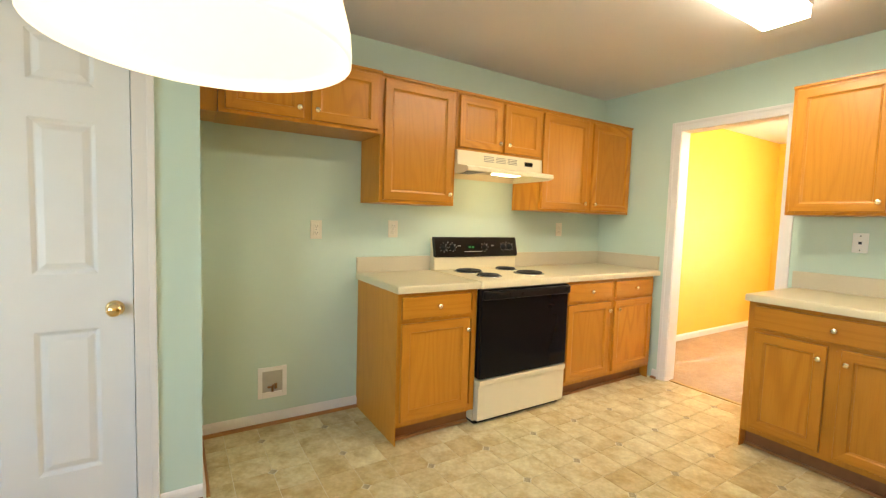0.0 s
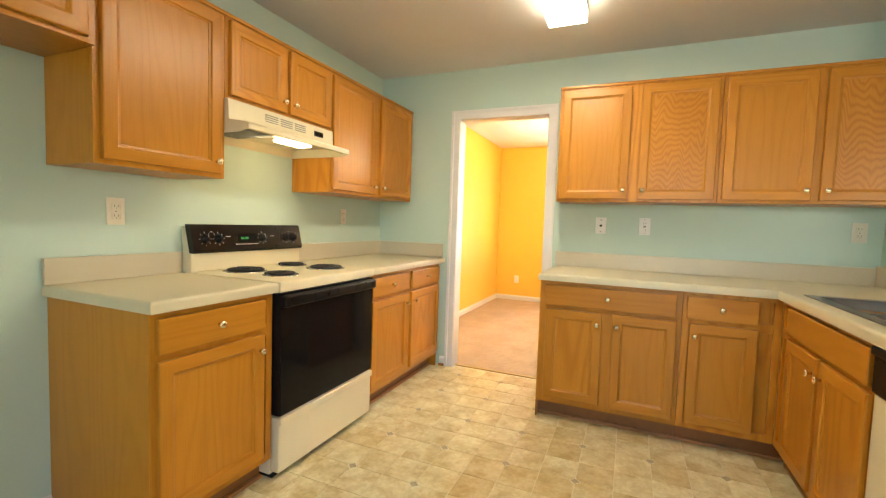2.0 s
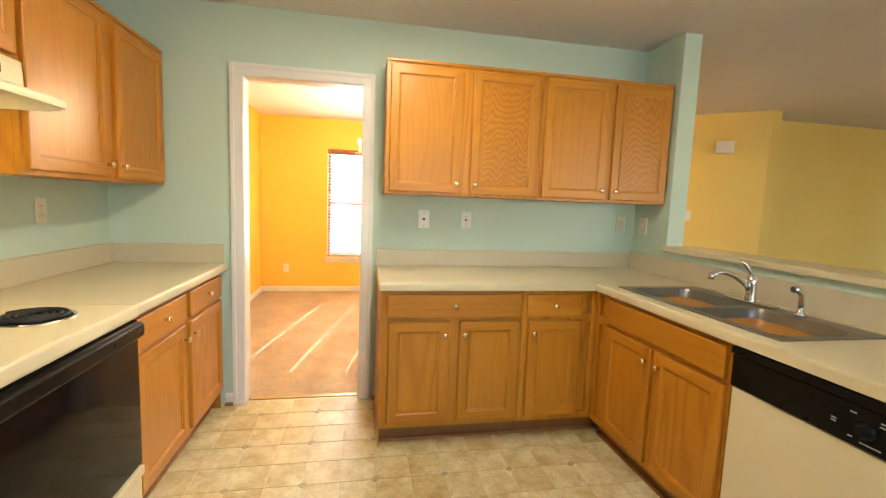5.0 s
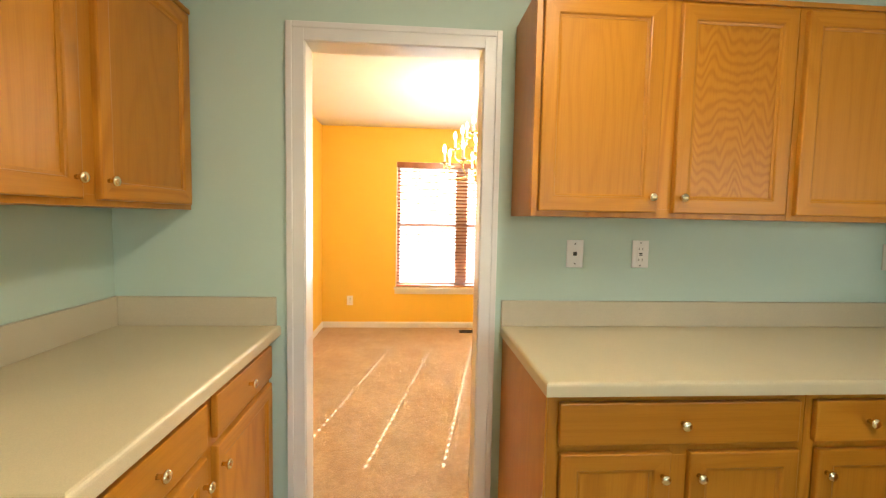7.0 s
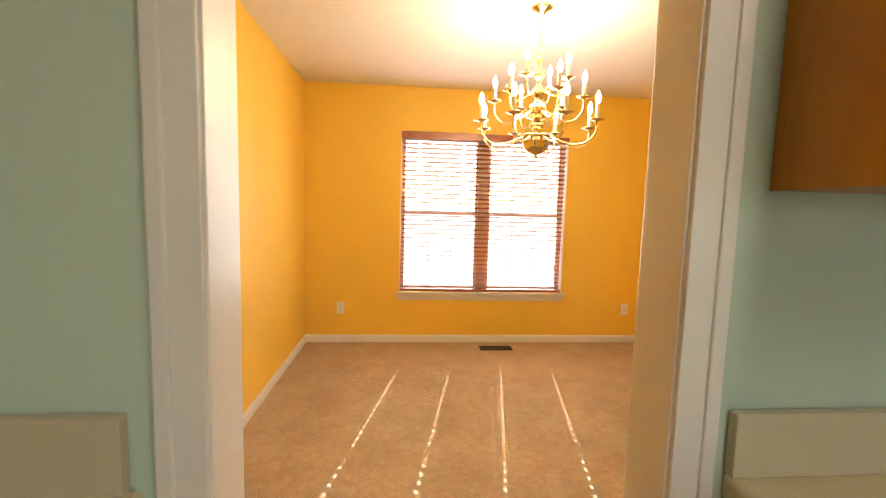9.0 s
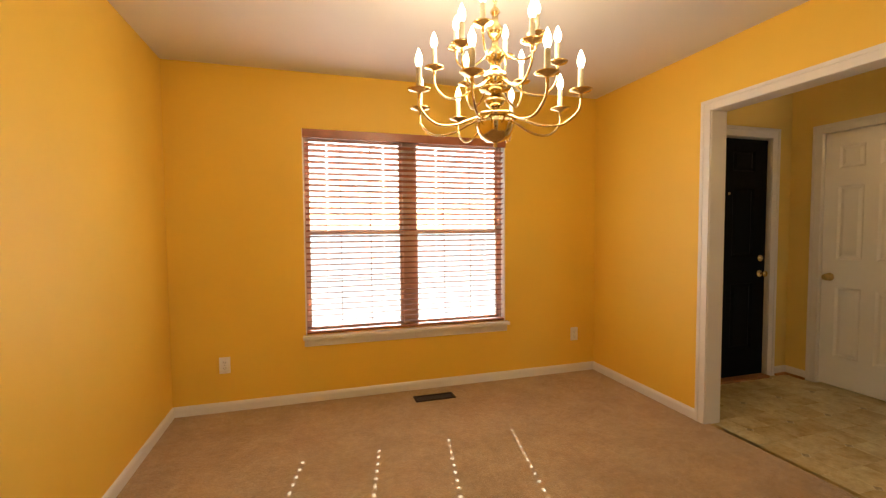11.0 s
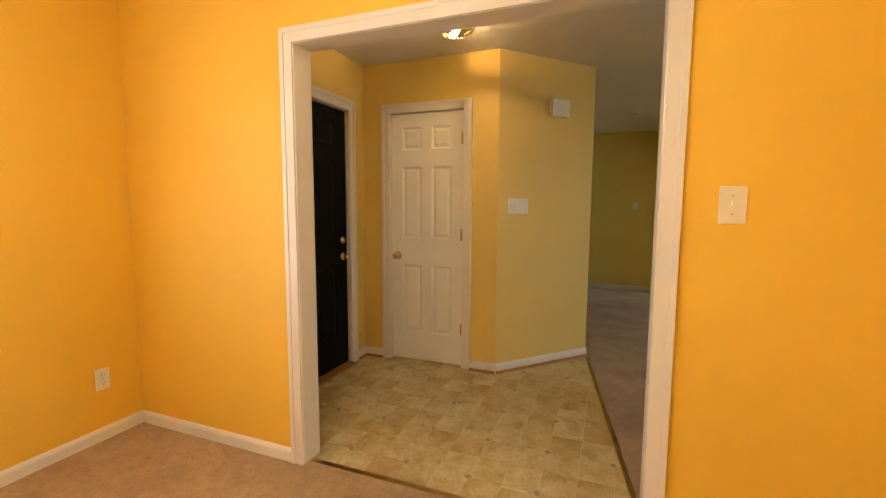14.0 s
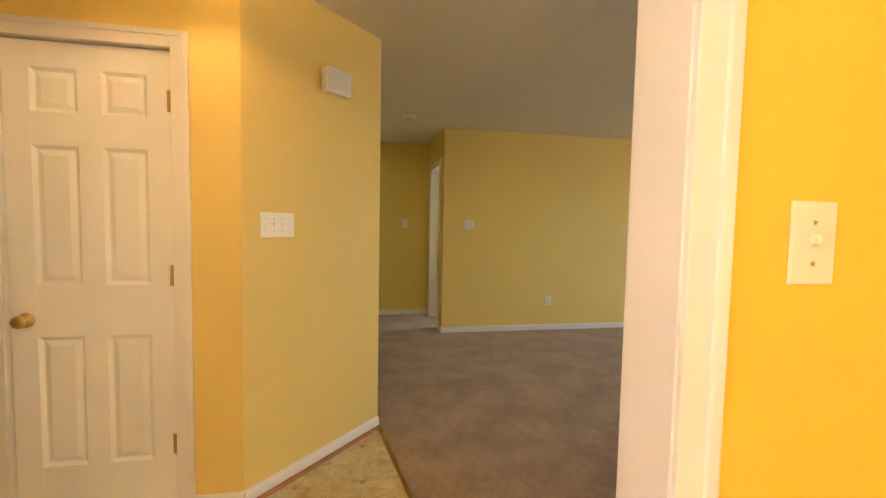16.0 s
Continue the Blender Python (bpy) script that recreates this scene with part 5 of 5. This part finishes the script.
# ---- small wall fittings ----
def cover_plate(m, name, label, mat, w=0.072, h=0.117, parts="outlet", category="outlet", group=""):
    p = thing(name, m, label, category, group)
    part("plate", box((-w / 2, -0.006, -h / 2), (w / 2, -0.0005, h / 2), 0.0025), mat, p)
    if parts == "outlet":
        for z in (-0.021, 0.021):
            r = part("receptacle", box((-0.017, -0.0085, z - 0.0145), (0.017, -0.0055, z + 0.0145), 0.004), mat, p)
            part("slots", boxes(((-0.009, -0.0089, z - 0.002), (-0.006, -0.0080, z + 0.008)), ((0.006, -0.0089, z - 0.002), (0.009, -0.0080, z + 0.007)), ((-0.002, -0.0089, z - 0.010), (0.002, -0.0080, z - 0.006))), SLOTSOFT, r)
        part("screw", lathe([(0, 0.0075), (0.003, 0.007), (0.003, 0.005)], Matrix.Rotation(radians(90), 4, "X"), 8), STEEL, p)
    elif parts == "gfci":
        r = part("receptacle", box((-0.017, -0.0085, -0.034), (0.017, -0.0055, 0.034), 0.002), mat, p)
        part("slots", boxes(*[((x, -0.0089, z), (x + 0.003, -0.0080, z + 0.009)) for z in (-0.028, 0.018) for x in (-0.009, 0.006)]), SLOTSOFT, r)
        part("test_buttons", boxes(((-0.007, -0.0100, -0.006), (0.007, -0.0080, -0.001)), ((-0.007, -0.0100, 0.001), (0.007, -0.0080, 0.006)), bev=0.0008), SLOT, r)
        for z in (-0.048, 0.048):
            part("screw", lathe([(0, 0.0075), (0.003, 0.007), (0.003, 0.005)], Matrix.Translation((0, 0, z)) @ Matrix.Rotation(radians(90), 4, "X"), 8), STEEL, p)
    elif parts == "jack":
        r = part("jack", box((-0.008, -0.0085, -0.008), (0.008, -0.0055, 0.008), 0.001), SLOT, p)
        for z in (-0.042, 0.042):
            part("screw", lathe([(0, 0.0078), (0.0035, 0.007), (0.0035, 0.005)], Matrix.Translation((0, 0, z)) @ Matrix.Rotation(radians(90), 4, "X"), 8), SLOT, p)
    else:
        n = parts
        for i in range(n):
            x = (i - (n - 1) / 2) * 0.046
            t = part("toggle", box((x - 0.0045, -0.018, -0.002), (x + 0.0045, -0.0055, 0.012), 0.002), mat, p)
            part("toggle_slot", box((x - 0.0055, -0.0066, -0.012), (x + 0.0055, -0.0058, 0.012)), PLATE_AL, p)
            for z in (-0.030, 0.030):
                part("screw", lathe([(0, 0.0075), (0.003, 0.007), (0.003, 0.005)], Matrix.Translation((x, 0, z)) @ Matrix.Rotation(radians(90), 4, "X"), 8), BRASSDULL, p)
    return p


for y, z in ((-2.692, 1.196), (-2.163, 1.207)):
    cover_plate(pose(0, y, z, 0, 0, WEST), "wall_outlet", "almond duplex outlet on the mint wall", PLATE_AL)
cover_plate(pose(0, -0.544, 1.226, 0, 0, WEST), "wall_outlet", "almond duplex outlet above the corner worktop", PLATE_AL)
cover_plate(pose(1.861, 0, 1.222), "phone_plate", "white phone jack plate over the worktop", PLATE, parts="jack", category="wall plate")
cover_plate(pose(2.147, 0, 1.224), "wall_outlet", "white safety outlet with dark buttons", PLATE, parts="gfci")
cover_plate(pose(3.30, 0, 1.225), "wall_outlet", "almond duplex outlet in the corner", PLATE_AL)
cover_plate(pose(KE0, -0.105, 1.222, 0, 0, EAST), "light_switch", "almond switch plate on the end post", PLATE_AL, 0.085, 0.117, 1, "switch")
cover_plate(pose(0.415, DY1, 0.338), "wall_outlet", "white duplex outlet low on the golden wall", PLATE)
cover_plate(pose(3.262, DY1, 0.345), "wall_outlet", "white duplex outlet low on the golden wall", PLATE)
cover_plate(pose(DX1, 0.588, 1.305, 0, 0, EAST), "light_switch", "cream single light switch on the golden wall", PLATE_AL, 0.078, 0.122, 1, "switch")
angd = math.degrees(math.atan2(pb.y - pa.y, pb.x - pa.x))


def on_angled(s, z):
    """A place on the angled foyer wall, s metres along it."""
    p = pa + (pb - pa).normalized() * s
    return pose(p.x, p.y, z, 0, 0, angd)


cover_plate(on_angled(0.185, 1.30), "light_switch", "white four-gang switch plate on the angled wall", PLATE, 0.19, 0.117, 4, "switch")
cm = thing("door_chime", on_angled(0.545, 2.065), "white plastic door chime box", "door chime")
part("cover", box((-0.088, -0.052, -0.065), (0.088, -0.0005, 0.065), 0.008), PLATE, cm)
part("grille", boxes(*[((-0.07, -0.0562, -0.045 + i * 0.02), (0.07, -0.0555, -0.041 + i * 0.02)) for i in range(5)]), PLATE_AL, cm)
cover_plate(pose(8.0, -0.05, 1.31, 0, 0, EAST), "light_switch", "white switch plate on the far yellow wall", PLATE, 0.12, 0.117, 2, "switch")
cover_plate(pose(8.0, -1.10, 0.375, 0, 0, EAST), "wall_outlet", "white outlet low on the far yellow wall", PLATE)
cover_plate(pose(9.08, 0.62, 1.31, 0, 0, EAST), "light_switch", "white switch plate at the hall end", PLATE, 0.075, 0.117, 1, "switch")

# ice-maker box in the fridge space
ib = thing("water_supply_box", pose(0, -2.948, 0.262, 0, 0, WEST), "white recessed water supply box with a valve", "utility box")
part("frame", boxes(((-0.083, -0.010, -0.095), (-0.058, -0.0005, 0.095)), ((0.058, -0.010, -0.095), (0.083, -0.0005, 0.095)), ((-0.058, -0.010, 0.070), (0.058, -0.0005, 0.095)), ((-0.058, -0.010, -0.095), (0.058, -0.0005, -0.060)), bev=0.002), PLATE, ib)
part("recess", box((-0.058, -0.004, -0.060), (0.058, -0.0008, 0.070)), paint("shaded_box_back", (0.45, 0.43, 0.36), 0.6, 0.1, 12, 100, 0.05), ib)
part("valve", tube([(0.0, -0.012, -0.058), (0.0, -0.012, -0.028), (0.006, -0.014, -0.012)], [0.006, 0.008, 0.006], 8), COPPER, ib, "small copper shut-off valve")
part("valve_handle", boxes(((-0.030, -0.024, -0.030), (-0.006, -0.010, -0.020)), ((0.010, -0.022, -0.040), (0.026, -0.010, -0.006)), bev=0.003), COPPER, ib)

vt = thing("floor_vent", pose(1.90, 3.31, 0.004), "brown metal floor register in the carpet", "floor vent")
part("frame", boxes(((-0.155, -0.055, 0.0005), (-0.138, 0.055, 0.008)), ((0.138, -0.055, 0.0005), (0.155, 0.055, 0.008)), ((-0.138, -0.055, 0.0005), (0.138, -0.040, 0.008)), ((-0.138, 0.040, 0.0005), (0.138, 0.055, 0.008)), bev=0.002), paint("brown_register_enamel", (0.022, 0.013, 0.008), 0.6, 0.2, 20, 90, 0.05), vt)
part("duct", box((-0.138, -0.040, 0.0005), (0.138, 0.040, 0.0015)), SLOT, vt)
for i in range(24):
    x = -0.132 + i * 0.0115
    part("louvre", box((x - 0.0012, -0.040, 0.0016), (x + 0.0012, 0.040, 0.0045)), BLACK, vt)
tb = thing("transition_tab", pose(3.67, 1.32, 0.0), "short pale strip lying at the carpet edge", "strip")
part("strip", box((-0.006, -0.06, 0.0005), (0.006, 0.06, 0.003)), PLATE_AL, tb)

# ---- vinyl squares and insets ----
CUT, GAP = 0.026, 0.0011


def square_mesh(tx, ty, corner):
    """A vinyl square with one clipped corner, its own slightly eased edge."""
    pts = []
    hx, hy = tx / 2 - GAP, ty / 2 - GAP
    for i, (sx, sy) in enumerate(((-1, -1), (1, -1), (1, 1), (-1, 1))):
        if i == corner:
            a, b = Vector((sx * hx, sy * hy - sy * CUT)), Vector((sx * hx - sx * CUT, sy * hy))
            pts += [a, b] if i in (1, 3) else [a, b]
            if i in (1, 3):
                pts[-2], pts[-1] = pts[-1], pts[-2]
        else:
            pts.append(Vector((sx * hx, sy * hy)))
    bm = bmesh.new()
    up = [bm.verts.new((p.x * 0.992, p.y * 0.992, 0.0006)) for p in pts]
    dn = [bm.verts.new((p.x, p.y, -0.0012)) for p in pts]
    bm.faces.new(up)
    for i in range(len(pts)):
        bm.faces.new((dn[i], dn[(i + 1) % len(pts)], up[(i + 1) % len(pts)], up[i]))
    return mesh_of("vinyl_square", bm, VINYL)


def lay(parent_, ox, oy, tx, ty, inside, near):
    """Squares on a grid through an inset at (ox, oy); near ones singly, the rest joined."""
    kinds = [square_mesh(tx, ty, c) for c in range(4)]
    dm = bmesh.new()
    q = CUT * 0.80
    up = [dm.verts.new(p) for p in ((q, 0, 0.0007), (0, q, 0.0007), (-q, 0, 0.0007), (0, -q, 0.0007))]
    dn = [dm.verts.new(p) for p in ((q, 0, -0.0012), (0, q, -0.0012), (-q, 0, -0.0012), (0, -q, -0.0012))]
    dm.faces.new(up)
    for i in range(4):
        dm.faces.new((dn[i], dn[(i + 1) % 4], up[(i + 1) % 4], up[i]))
    dme = mesh_of("inset", dm, DIAMOND)
    rest = bmesh.new()
    count = 0
    for i in range(-40, 40):
        for j in range(-60, 60):
            cx, cy = ox + (i + 0.5) * tx, oy + (j + 0.5) * ty
            if not inside(cx, cy):
                continue
            # insets lie on grid corners with both numbers even
            ci, cj = i + (i % 2), j + (j % 2)
            corner = {(0, 0): 0, (1, 0): 1, (1, 1): 2, (0, 1): 3}[(ci - i, cj - j)]
            if near(cx, cy) and count < 300:
                ob = new("vinyl_square", kinds[corner])
                ob.parent = parent_
                ob.location = (cx, cy, 0)
                count += 1
            else:
                k3 = len(rest.verts)
                rest.from_mesh(kinds[corner])
                rest.verts.ensure_lookup_table()
                for v in rest.verts[k3:]:
                    v.co.x += cx
                    v.co.y += cy
            if i % 2 == 0 and j % 2 == 0 and inside(cx - tx, cy) and inside(cx, cy - ty):
                ob = new("inset", dme)
                ob.parent = parent_
                ob.location = (ox + i * tx, oy + j * ty, 0)
    if len(rest.verts):
        ob = part("vinyl_squares", rest, VINYL, parent_)
        tagged(ob, kind="stuff")


lay(floor_kitchen, 0.870, -0.880, 0.1685, 0.180, lambda x, y: -0.05 < x < 3.4 and -5.6 < y < 0.10 and not (x > 3.02 and y > -2.7) and not (x < 0.45 and y > -2.3) and not (x > 1.7 and y > -0.42) and not (x < 0.6 and y < -3.50),
    lambda x, y: (0.45 < x < 3.02 and y > -2.75) or (x < 0.7 and y > -3.50))
lay(floor_foyer, 4.040, 1.218, 0.178, 0.164, lambda x, y: 3.46 < x < 5.74 and y < 2.98 and y > 0.77 + (x - 3.56) * 0.159 - 0.10 and (x < 5.06 or y < 1.755 - (x - 5.0) * 0.914 + 0.06),
    lambda x, y: True)
